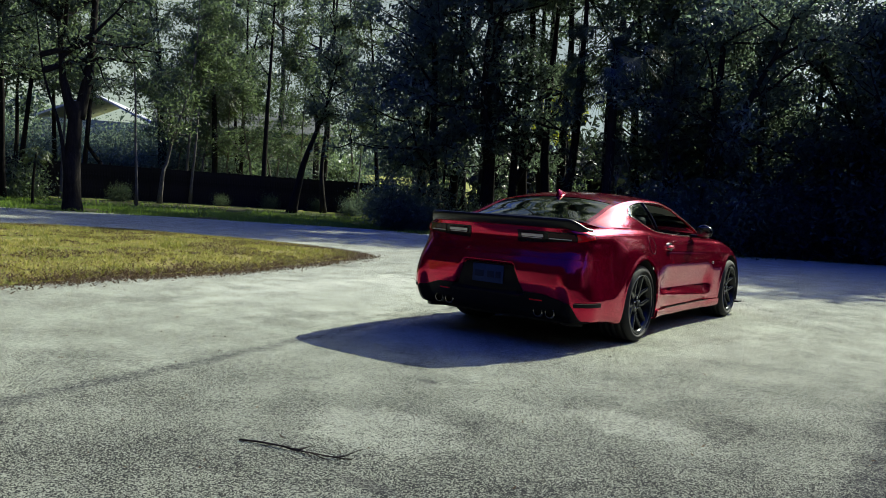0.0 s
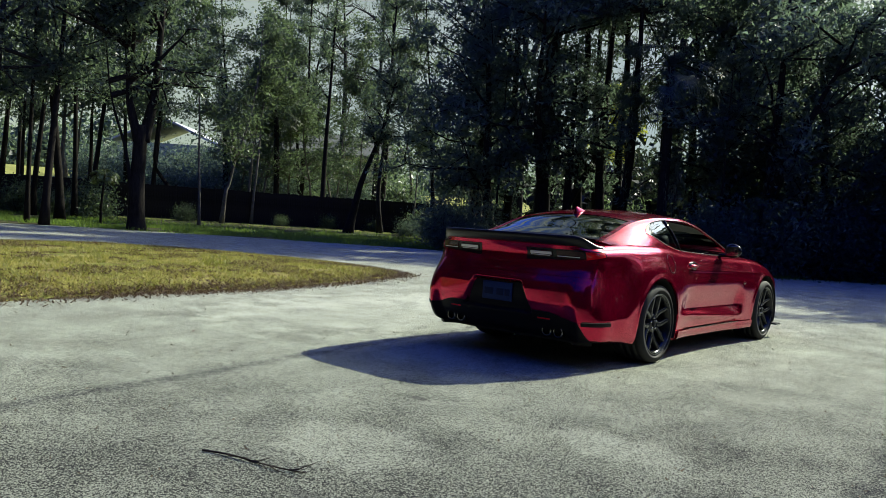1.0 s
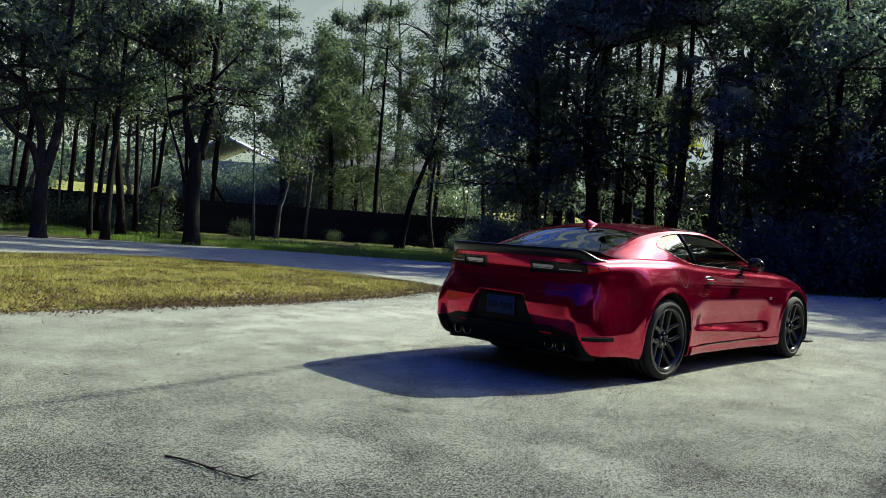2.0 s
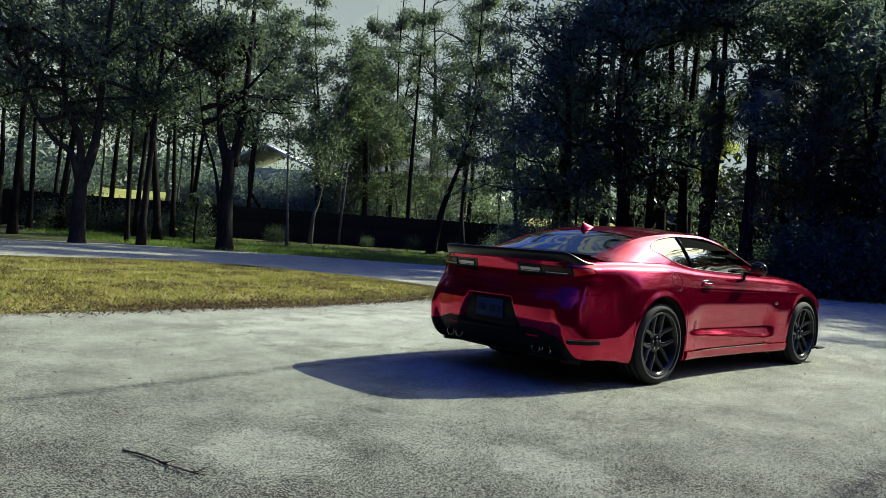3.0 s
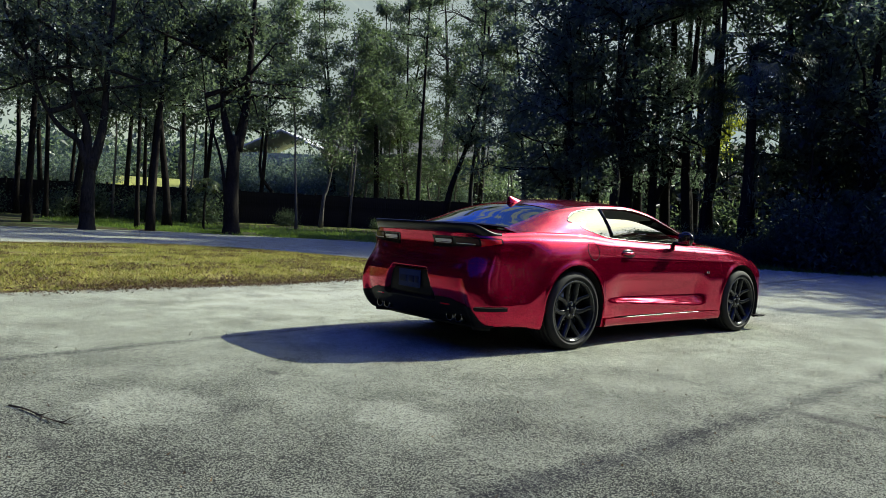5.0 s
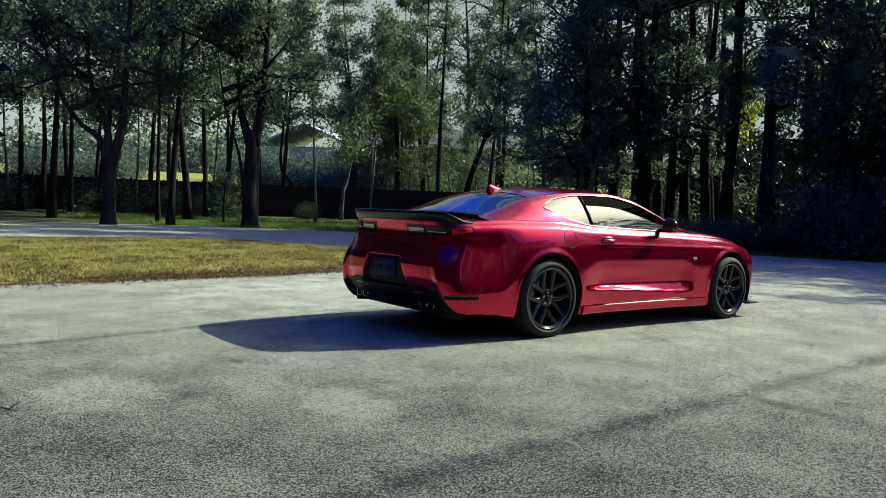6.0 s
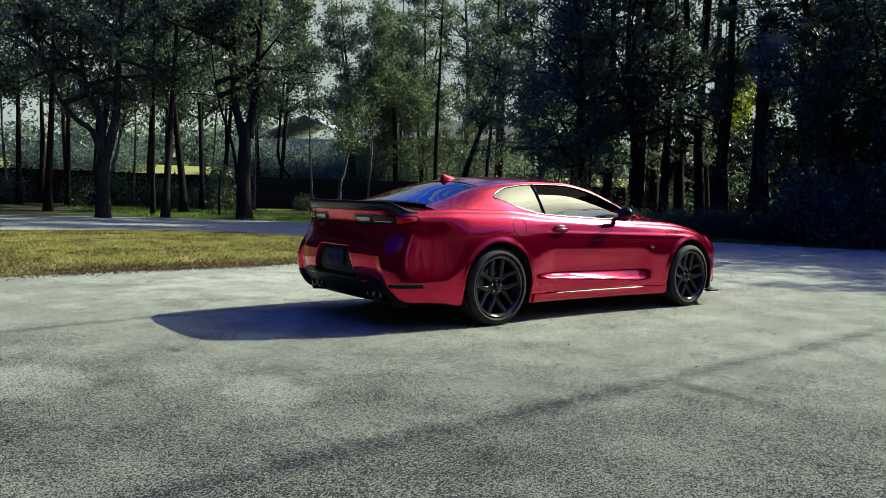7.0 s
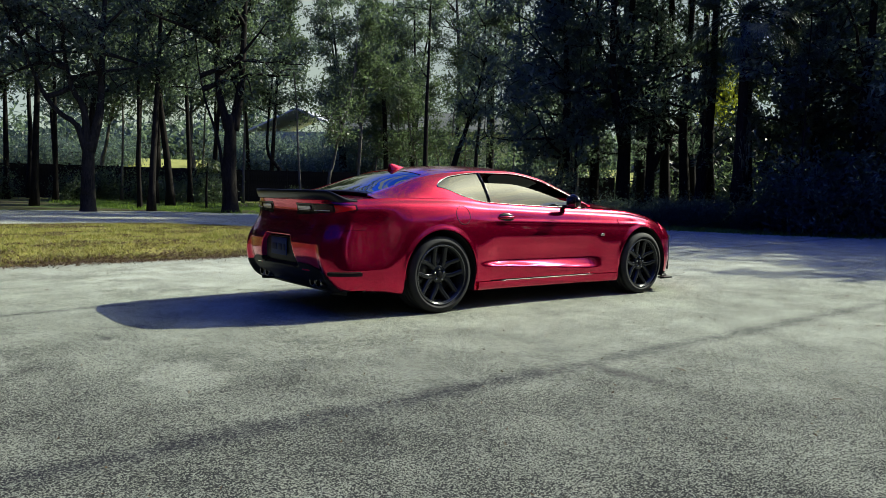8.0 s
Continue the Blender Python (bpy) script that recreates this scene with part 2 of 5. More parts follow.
def bark_material(name, dark, light):
    n = Nodes(name)
    at = n.coords("Object")
    stretch = n.add("Mapping")
    stretch.inputs["Scale"].default_value = (1, 1, 0.22)
    n.link(at, stretch.inputs["Vector"])
    a = n.noise(16, 6, 0.65, stretch.outputs[0], 0.4)
    b = n.noise(1.3, 4, 0.6, at)
    f = n.math("ADD", n.math("MULTIPLY", a, 0.6), n.math("MULTIPLY", b, 0.4))
    n.set(Base_Color=n.ramp(f, [(0.33, dark), (0.66, light)]), Roughness=0.9, Specular_IOR_Level=0.12)
    n.bump(a, 0.9, 0.03)
    return n.mat


M_ASPHALT = asphalt_material()
M_SOIL = soil_material()
M_LAWN = lawn_material()
# oak, olive and dark leaves: navy shade and sunlit tones put into the colour
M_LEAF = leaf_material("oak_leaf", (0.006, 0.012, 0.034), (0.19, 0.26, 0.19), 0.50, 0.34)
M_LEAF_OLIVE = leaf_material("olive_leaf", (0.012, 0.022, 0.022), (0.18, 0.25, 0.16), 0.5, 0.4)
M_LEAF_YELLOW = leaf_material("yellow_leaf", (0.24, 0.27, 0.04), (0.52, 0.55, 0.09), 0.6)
M_LEAF_SHADE = leaf_material("shade_dark_leaf", (0.004, 0.008, 0.032), (0.20, 0.28, 0.24), 0.5, 0.55)
# near-black tones put deep shade into the leaves of the mostly unseen close wood
M_LEAF_DEEP = leaf_material("shade_darkened_leaf", (0.003, 0.005, 0.008), (0.035, 0.045, 0.030), 0.25, 0.45)
M_FROND = leaf_material("palm_leaf", (0.03, 0.05, 0.015), (0.10, 0.13, 0.035), 0.25, 0.35)
M_MOSS = leaf_material("grey_moss", (0.10, 0.11, 0.075), (0.24, 0.25, 0.17), 0.3, 0.8)
M_STRAW = leaf_material("grass_blade", (0.16, 0.155, 0.045), (0.58, 0.53, 0.18), 0.35, 0.6)
# blade colour raised to stand for sunlit patches on the verge
M_GREEN_BLADE = leaf_material("brightened_verge_blade", (0.05, 0.10, 0.025), (0.24, 0.36, 0.075), 0.5, 0.6)
M_MID_BLADE = leaf_material("green_grass_blade", (0.10, 0.12, 0.022), (0.32, 0.33, 0.075), 0.35, 0.6)
M_DEAD_LEAF = leaf_material("dead_leaf", (0.06, 0.035, 0.02), (0.22, 0.14, 0.07), 0.15, 0.7)
# bark sunk towards black for backlit shade; the grey bark is its lighter copy
M_BARK = bark_material("shade_dark_bark", (0.007, 0.006, 0.006), (0.034, 0.029, 0.026))
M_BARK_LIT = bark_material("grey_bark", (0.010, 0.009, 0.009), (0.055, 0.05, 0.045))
M_BARK_PALE = bark_material("pale_bark", (0.05, 0.048, 0.042), (0.24, 0.22, 0.19))
# boards darkened in colour to stand for the shade under the trees
M_FENCE = bark_material("shade_dark_fence_wood", (0.012, 0.011, 0.011), (0.045, 0.040, 0.036))

# ---- shared builders ----
def mesh_from(name, verts, faces, mat=None, smooth=False):
    me = bpy.data.meshes.new(name)
    me.from_pydata([tuple(map(float, v)) for v in verts], [], [tuple(map(int, f)) for f in faces])
    if mat is not None:
        me.materials.append(mat)
    me.shade_smooth() if smooth else me.shade_flat()
    me.update()
    return me


def quads_mesh(name, corners, mat):
    """A mesh of loose quads (or triangles) from an array n x k x 3."""
    n, k, _ = corners.shape
    me = bpy.data.meshes.new(name)
    me.vertices.add(n * k)
    me.vertices.foreach_set("co", corners.astype(np.float32).ravel())
    me.loops.add(n * k)
    me.loops.foreach_set("vertex_index", np.arange(n * k, dtype=np.int32))
    me.polygons.add(n)
    me.polygons.foreach_set("loop_start", np.arange(0, n * k, k, dtype=np.int32))
    me.materials.append(mat)
    me.update(calc_edges=True)
    return me


def part(name, bm, material, parent, label="", smooth=True):
    """Links a bmesh (or a ready mesh) as one mesh object under a thing or a part."""
    if isinstance(bm, bmesh.types.BMesh):
        me = bpy.data.meshes.new(name)
        bm.to_mesh(me)
        bm.free()
        me.shade_smooth() if smooth else me.shade_flat()
    else:
        me = bm
    if material is not None:
        me.materials.clear()
        me.materials.append(material)
    ob = new(name, me)
    ob.parent = parent
    if label:
        tagged(ob, label)
    return ob


def spline(points, n, closed=False):
    """n points on a Catmull-Rom curve through the given points."""
    p = np.array(points, float)
    k = len(p)
    segs = k if closed else k - 1
    out = []
    for u in np.linspace(0, segs, n, endpoint=not closed):
        i = min(int(u), segs - 1)
        f = u - i
        if closed:
            a, b, c, d = (p[(i + j) % k] for j in (-1, 0, 1, 2))
        else:
            b, c = p[i], p[i + 1]
            a = p[i - 1] if i else 2 * b - c
            d = p[i + 2] if i + 2 < k else 2 * c - b
        out.append(0.5 * (2 * b + (c - a) * f + (2 * a - 5 * b + 4 * c - d) * f * f + (3 * b - a - 3 * c + d) * f ** 3))
    return np.array(out)


def tube(path, radii, sides=8, cap=True):
    """Vertices and faces of a tapered tube along a path."""
    path = np.array(path, float)
    verts, faces = [], []
    for i, p in enumerate(path):
        d = path[min(i + 1, len(path) - 1)] - path[max(i - 1, 0)]
        d = d / (np.linalg.norm(d) + 1e-9)
        side = np.cross(d, (0.3, 0.9, 0.1) if abs(d[2]) > 0.8 else (0, 0, 1.0))
        side /= np.linalg.norm(side)
        up = np.cross(side, d)
        for j in range(sides):
            a = 2 * math.pi * j / sides
            verts.append(p + radii[i] * (math.cos(a) * side + math.sin(a) * up))
    for i in range(len(path) - 1):
        for j in range(sides):
            k = (j + 1) % sides
            faces.append((i * sides + j, i * sides + k, (i + 1) * sides + k, (i + 1) * sides + j))
    if cap:
        faces.append(tuple(range(sides))[::-1])
        faces.append(tuple((len(path) - 1) * sides + j for j in range(sides)))
    return verts, faces


def joined(pieces):
    verts, faces = [], []
    for v, f in pieces:
        o = len(verts)
        verts += list(v)
        faces += [tuple(i + o for i in g) for g in f]
    return verts, faces


def block(cx, cy, cz, sx, sy, sz, bevel=0.0, segments=2):
    bm = bmesh.new()
    bmesh.ops.create_cube(bm, size=1, matrix=Matrix.Translation((cx, cy, cz)) @ Matrix.Diagonal((sx, sy, sz, 1)))
    if bevel:
        bmesh.ops.bevel(bm, geom=bm.edges[:], offset=bevel, segments=segments, affect="EDGES", profile=0.6)
    return bm


# ---- ground, lot and grass island ----
def terrain(x, y):
    """Height of the open ground: level round the lot, rising behind the fence."""
    far = math.hypot(x - 4.6, y + 5.5)
    rise = 0.3 * max(0, min(1, (far - 30) / 18)) + 3.4 * max(0, min(1, (far - 50) / 26)) ** 1.3
    return (rise if x < -12 else rise * 0.25) - 0.035


def build_ground():
    rings = [0.01, 6, 12, 16, 20, 24, 28, 32, 36, 40, 44, 48, 52, 56, 60, 66, 72, 80, 95, 130, 260, 700, 2500]
    verts, faces, n = [], [], 96
    for r in rings:
        for j in range(n):
            a = 2 * math.pi * j / n
            x, y = 4.6 + r * math.cos(a), -5.5 + r * math.sin(a)
            verts.append((x, y, terrain(x, y) + (0.05 * noise.noise(Vector((x, y, 0)) * 0.4) if r > 34 else 0)))
    for i in range(len(rings) - 1):
        for j in range(n):
            k = (j + 1) % n
            faces.append((i * n + j, i * n + k, (i + 1) * n + k, (i + 1) * n + j))
    tagged(new("ground", mesh_from("ground", verts, faces, M_SOIL, True)), "leaf-littered soil with thin shaded grass under the trees", "ground", kind="structure")


LOT_EDGE = spline([(-60, -3), (-40, 1.2), (-31, 4.2), (-25.5, 6.6), (-20.5, 11.5), (-16.8, 14.7), (-12, 16.0), (-8.5, 16.8), (-5, 18.3), (-2.5, 21.5), (3, 25), (14, 27), (30, 24)], 90)


def build_lot():
    edge = [tuple(p) for p in LOT_EDGE] + [(36, 0), (30, -28), (0, -34), (-40, -30), (-62, -16)]
    bm = bmesh.new()
    top = bm.faces.new([bm.verts.new((x + 0.12 * noise.noise(Vector((x, y, 3))), y + 0.12 * noise.noise(Vector((x, y, 7))), 0)) for x, y in edge])
    if top.normal.z < 0:
        top.normal_flip()
    low = bmesh.ops.extrude_face_region(bm, geom=[top])
    for v in low["geom"]:
        if isinstance(v, bmesh.types.BMVert):
            v.co.z -= 0.3
    bmesh.ops.recalc_face_normals(bm, faces=bm.faces)
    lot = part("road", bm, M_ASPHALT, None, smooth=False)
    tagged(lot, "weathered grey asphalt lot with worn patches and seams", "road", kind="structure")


ISLAND = spline([(-4.4, -7), (-4.68, -2.95), (-4.94, -1.6), (-4.95, -0.5), (-5.18, 0.8), (-5.66, 2.5), (-6.35, 4.15), (-7.2, 4.85), (-8.6, 5.05), (-10.2, 4.85), (-12.3, 4.1), (-13.9, 2.9), (-14.7, 1.0), (-14.2, -3), (-12, -9), (-8, -12), (-5, -10.5)], 170, closed=True)


def inside(x, y, poly):
    a, b = poly, np.roll(poly, -1, axis=0)
    hit = ((a[:, 1] > y) != (b[:, 1] > y)) & (x < (b[:, 0] - a[:, 0]) * (y - a[:, 1]) / (b[:, 1] - a[:, 1] + 1e-12) + a[:, 0])
    return hit.sum() % 2 == 1


def island_height(x, y):
    d = np.min(np.hypot(ISLAND[:, 0] - x, ISLAND[:, 1] - y))
    return 0.012 + 0.10 * (1 - math.exp(-d / 0.9)) + 0.012 * noise.noise(Vector((x, y, 1)) * 2.0)


def build_island():
    mid = ISLAND.mean(axis=0)
    verts, faces, n = [], [], len(ISLAND)
    levels = [1.0, 0.985, 0.95, 0.9, 0.8, 0.65, 0.45, 0.2]
    for k in levels:
        for i, p in enumerate(ISLAND):
            wob = 1 + 0.012 * noise.noise(Vector((p[0] * 2.2, p[1] * 2.2, 5))) if k > 0.97 else 1
            x, y = mid + (p - mid) * k * wob
            verts.append((x, y, 0.004 if k == 1.0 else island_height(x, y)))
    for r in range(len(levels) - 1):
        for j in range(n):
            k = (j + 1) % n
            faces.append((r * n + j, r * n + k, (r + 1) * n + k, (r + 1) * n + j))
    faces.append(tuple((len(levels) - 1) * n + j for j in range(n)))
    isl = new("grass_island", mesh_from("grass_island", verts, faces, M_LAWN, True))
    tagged(isl, "dry yellowed grass island with bare brown edges", "ground", kind="structure")


def blades(name, places, size, mat, label, lean=0.6, wide=0.16):
    """Grass or litter: one small pointed blade at each place."""
    rng = np.random.default_rng(len(places))
    p = np.array(places)
    n = len(p)
    a = rng.uniform(0, 2 * math.pi, n)
    h = size * rng.uniform(0.5, 1.3, n)
    w = size * wide
    side = np.stack([np.cos(a), np.sin(a), np.zeros(n)], 1) * w
    tip = np.stack([rng.normal(0, lean, n) * h, rng.normal(0, lean, n) * h, h], 1)
    tri = np.stack([p - side, p + side, p + tip], 1)
    ob = new(name, quads_mesh(name, tri, mat))
    return tagged(ob, label, "grass", kind="stuff")


def build_grass():
    rng = np.random.default_rng(3)
    spots, litter = [], []
    while len(spots) < 60000:
        x, y = rng.uniform(-15, -4.2), rng.uniform(-8, 5.2)
        if rng.random() > min(1.0, (9.0 / (abs(x) + 2)) ** 1.2):
            continue
        if inside(x, y, ISLAND) and noise.noise(Vector((x, y, 0)) * 1.1) > -0.35:
            spots.append((x, y, island_height(x, y) - 0.004))
    green = [p for p in spots if 0.7 * noise.noise(Vector(p) * 1.1 + Vector((9, 4, 0))) + 0.7 * noise.noise(Vector(p) * 3.7) + 0.5 * rng.normal() > 0.45]
    short = set(green)
    blades("island_grass", [p for p in spots if p not in short], 0.050, M_STRAW, "dry straw-coloured short grass on the island")
    blades("green_grass", green, 0.060, M_MID_BLADE, "greener tufts of grass on the island")
    for i in range(36000):
        p = ISLAND[rng.integers(len(ISLAND))] + rng.normal(0, 0.20 if i % 3 else 0.9, 2)
        if p[1] > -9 and (i % 3 or inside(p[0], p[1], ISLAND)):
            litter.append((p[0], p[1], 0.012 + (island_height(*p) if inside(p[0], p[1], ISLAND) else 0)))
    while len(litter) < 42000:
        x, y = rng.uniform(-15, -4.2), rng.uniform(-8, 5.2)
        if inside(x, y, ISLAND) and noise.noise(Vector((x * 0.8, y * 0.8, 3))) + 0.6 * noise.noise(Vector((x * 3, y * 3, 8))) > 0.12:
            litter.append((x, y, island_height(x, y) + 0.02))
    blades("edge_litter", litter, 0.030, M_DEAD_LEAF, "brown dead leaves and thatch along the island edge", 1.3, 0.34)
    verge = []
    while len(verge) < 52000:
        i = rng.integers(14, 70)
        e = LOT_EDGE[i]
        out = rng.gamma(1.6, 2.2)
        away = np.array((e[0] - 4.6, e[1] + 5.5))
        away /= np.linalg.norm(away)
        q = e + away * out + rng.normal(0, 0.6, 2)
        if noise.noise(Vector((q[0], q[1], 0)) * 0.5) > -0.15:
            verge.append((q[0], q[1], terrain(q[0], q[1])))
    blades("verge_grass", verge, 0.14, M_GREEN_BLADE, "thin green grass on the shaded road verge")


build_ground()
build_lot()
build_island()
build_grass()

# ---- trees and undergrowth ----
def leaf_quads(rng, centres, length, width, droop=0.3):
    """A pointed leaf at each centre, turned at random."""
    n = len(centres)
    d = rng.normal(0, 1, (n, 3))
    d[:, 2] -= droop
    d /= np.linalg.norm(d, axis=1)[:, None]
    s = np.cross(d, rng.normal(0, 1, (n, 3)))
    s /= np.linalg.norm(s, axis=1)[:, None]
    L = (length * rng.uniform(0.6, 1.3, n))[:, None]
    W = (width * rng.uniform(0.7, 1.2, n))[:, None]
    return np.stack([centres - d * L * 0.5 - s * W * 0.35, centres - d * L * 0.2 + s * W * 0.65, centres + d * L * 0.6], 1)


def wander(rng, start, aim, length, steps, bend):
    """A crooked path from start towards aim."""
    d = np.array(aim, float)
    d /= np.linalg.norm(d)
    p = [np.array(start, float)]
    for i in range(steps):
        d = d + rng.normal(0, bend, 3)
        d /= np.linalg.norm(d)
        p.append(p[-1] + d * length / steps)
    return p


def tree(seed, height, radius, crown_from, spread, leaves, leaf_mat, bark, label, leaf=0.20, lean=(0, 0), stems=1, fork=0.3, splay=0.45, clump=0.5, limbs=16, bare=False, paths=None):
    """A tree: tapered crooked trunk with limbs, and a ragged crown of single leaves round the twigs."""
    rng = np.random.default_rng(seed)
    thing = new("tree")
    wood, tips = [], []
    bases = []
    stems = len(paths) if paths else stems
    for s in range(stems):
        if paths:
            path = [np.array((q[0], rng.normal(0, 0.04), q[1])) for q in spline(paths[s][1], 16)]
        elif s == 0:
            path = wander(rng, (0, 0, -0.15), (lean[0], lean[1], 1), height * 0.92, 12, 0.016 if radius > 0.25 else 0.035)
            path[0] = path[0] * (1, 1, 1)
        else:
            a = rng.uniform(0, 2 * math.pi)
            i = max(1, int(12 * fork))
            path = wander(rng, bases[0][i], (math.cos(a) * splay, math.sin(a) * splay, 1), height * (0.86 - fork), 9, 0.06)
        bases.append(path)
        r0 = paths[s][0] if paths else radius if s == 0 else radius * 0.68
        m = len(path) - 1
        rad = [r0 * (1 - (0.35 if paths and s == 0 and stems > 1 else 0.86) * (i / m) ** 0.9) * (1.45 if (i == 0 and s == 0) else 1.12 if (i == 1 and s == 0 and paths) else 1) for i in range(m + 1)]
        wood.append(tube(path, rad, 9))
    for k in range(limbs):
        path = bases[k % stems] if not (paths and stems > 1) else bases[1 + k % (stems - 1)]
        m = len(path) - 1
        f = rng.uniform(0, 1)
        z = height * (crown_from + (0.95 - crown_from) * f)
        i = min(range(m + 1), key=lambda q: abs(path[q][2] - z))
        a = rng.uniform(0, 2 * math.pi)
        reach = spread * (1.0 - 0.55 * f) * rng.uniform(0.55, 1.1)
        limb = wander(rng, path[i], (math.cos(a), math.sin(a), rng.uniform(0.15, 0.9)), reach, 6, 0.16)
        rl = max(0.012, radius * 0.34 * (1 - 0.6 * f))
        wood.append(tube(limb, [rl * (1 - 0.8 * j / 6) for j in range(7)], 5, False))
        for b in range(5):
            j = rng.integers(1, 7)
            aim = rng.normal(0, 1, 3) + (math.cos(a), math.sin(a), 0.4)
            twig = wander(rng, limb[j], aim, reach * rng.uniform(0.25, 0.5), 4, 0.22)
            wood.append(tube(twig, [rl * 0.36 * (1 - 0.7 * q / 4) for q in range(5)], 4, False))
            tips += twig[1:]
            if bare:
                for c in range(3):
                    fine = wander(rng, twig[rng.integers(1, 5)], rng.normal(0, 1, 3) + (0, 0, 0.6), reach * 0.3, 3, 0.25)
                    wood.append(tube(fine, [rl * 0.16, rl * 0.12, rl * 0.09, rl * 0.05], 3, False))
    v, f = joined(wood)
    part("trunk", mesh_from("trunk", v, f, bark, True), None, thing)
    if leaves:
        tips = np.array(tips)
        pick = rng.integers(0, len(tips), leaves)
        c = tips[pick] + rng.normal(0, clump, (leaves, 3)) * (1, 1, 0.75)
        part("crown", quads_mesh("crown", leaf_quads(rng, c, leaf, leaf * 0.5), leaf_mat), None, thing)
    return tagged(thing, label, "tree", "trees round the lot")


def shrub(seed, height, spread, leaves, leaf_mat, label, leaf=0.15):
    """A many-stemmed bush whose leaves stand in uneven clumps."""
    rng = np.random.default_rng(seed)
    thing = new("shrub")
    wood, tips = [], []
    for k in range(11):
        a = rng.uniform(0, 2 * math.pi)
        stem = wander(rng, (rng.normal(0, 0.2), rng.normal(0, 0.2), -0.1), (math.cos(a) * 0.6, math.sin(a) * 0.6, 1), height * rng.uniform(0.55, 0.95), 7, 0.16)
        wood.append(tube(stem, [0.045 * (1 - 0.8 * j / 7) for j in range(8)], 5, False))
        for b in range(5):
            aim = rng.normal(0, 1, 3) + (math.cos(a), math.sin(a), 0.1)
            twig = wander(rng, stem[rng.integers(1, 8)], aim, spread * rng.uniform(0.4, 0.9), 4, 0.2)
            wood.append(tube(twig, [0.015, 0.012, 0.01, 0.008, 0.005], 4, False))
            tips += twig
    v, f = joined(wood)
    part("branchwork", mesh_from("branchwork", v, f, M_BARK, True), None, thing)
    tips = np.array(tips)
    c = tips[rng.integers(0, len(tips), leaves)] + rng.normal(0, 0.38, (leaves, 3))
    c[:, 2] = np.abs(c[:, 2] - 0.05) + 0.05
    part("foliage", quads_mesh("foliage", leaf_quads(rng, c, leaf, leaf * 0.5), leaf_mat), None, thing)
    return tagged(thing, label, "shrub", "undergrowth along the lot")


def palm(seed, height, fronds, label):
    """A fan palm: ringed trunk, and fronds of narrow leaflets drooping from the top."""
    rng = np.random.default_rng(seed)
    thing = new("palm_tree")
    path = wander(rng, (0, 0, -0.1), (0.04, 0.02, 1), height, 14, 0.02)
    rad = [0.19 - 0.004 * i + 0.012 * (i % 2) for i in range(15)]
    v, f = tube(path, rad, 10)
    part("trunk", mesh_from("trunk", v, f, M_BARK, True), None, thing)
    top = path[-1]
    for k in range(fronds):
        a, lift = 2.4 * k, rng.uniform(-0.7, 1.0)
        out = np.array((math.cos(a), math.sin(a), 0.0))
        stem = [top + out * (1.5 * q) + np.array((0, 0, lift * 1.4 * q - 0.9 * q * q)) for q in np.linspace(0, 1, 6)]
        hub, fwd = stem[-1], stem[-1] - stem[-2]
        fwd = fwd / np.linalg.norm(fwd)
        side = np.cross(fwd, (0, 0, 1.0))
        side /= np.linalg.norm(side)
        pieces = [tube(stem, [0.022, 0.02, 0.018, 0.016, 0.014, 0.01], 4, False)]
        for b in np.linspace(-1.9, 1.9, 26):
            d = math.cos(b) * fwd + math.sin(b) * side
            n = np.cross(d, np.cross(fwd, side))
            L = 0.95 * rng.uniform(0.8, 1.1) * (1 - 0.18 * abs(b))
            w = 0.022
            mid, end = hub + d * L * 0.55, hub + d * L + np.array((0, 0, -0.28 * rng.uniform(0.4, 1.3)))
            pieces.append(([hub, mid + n * w, end, mid - n * w], [(0, 1, 2, 3)]))
        v, f = joined(pieces)
        part("frond", mesh_from("frond", v, f, M_FROND), None, thing)
    return tagged(thing, label, "palm tree", "palms among the trees")


def ground_at(x, y):
    return terrain(x, y)


def plant(proto, x, y, turn, scale=1.0, tall=1.0):
    m = Matrix.Translation((x, y, ground_at(x, y))) @ Matrix.Rotation(turn, 4, "Z") @ Matrix.Diagonal((scale, scale, scale * tall, 1))
    return copy_thing(proto, m @ Matrix.Diagonal((*(1 / k for k in proto.scale), 1)))


def put_first(thing, x, y, turn=0.0, scale=1.0):
    thing.matrix_basis = Matrix.Translation((x, y, ground_at(x, y))) @ Matrix.Rotation(turn, 4, "Z") @ Matrix.Diagonal((scale, scale, scale, 1))
    return thing


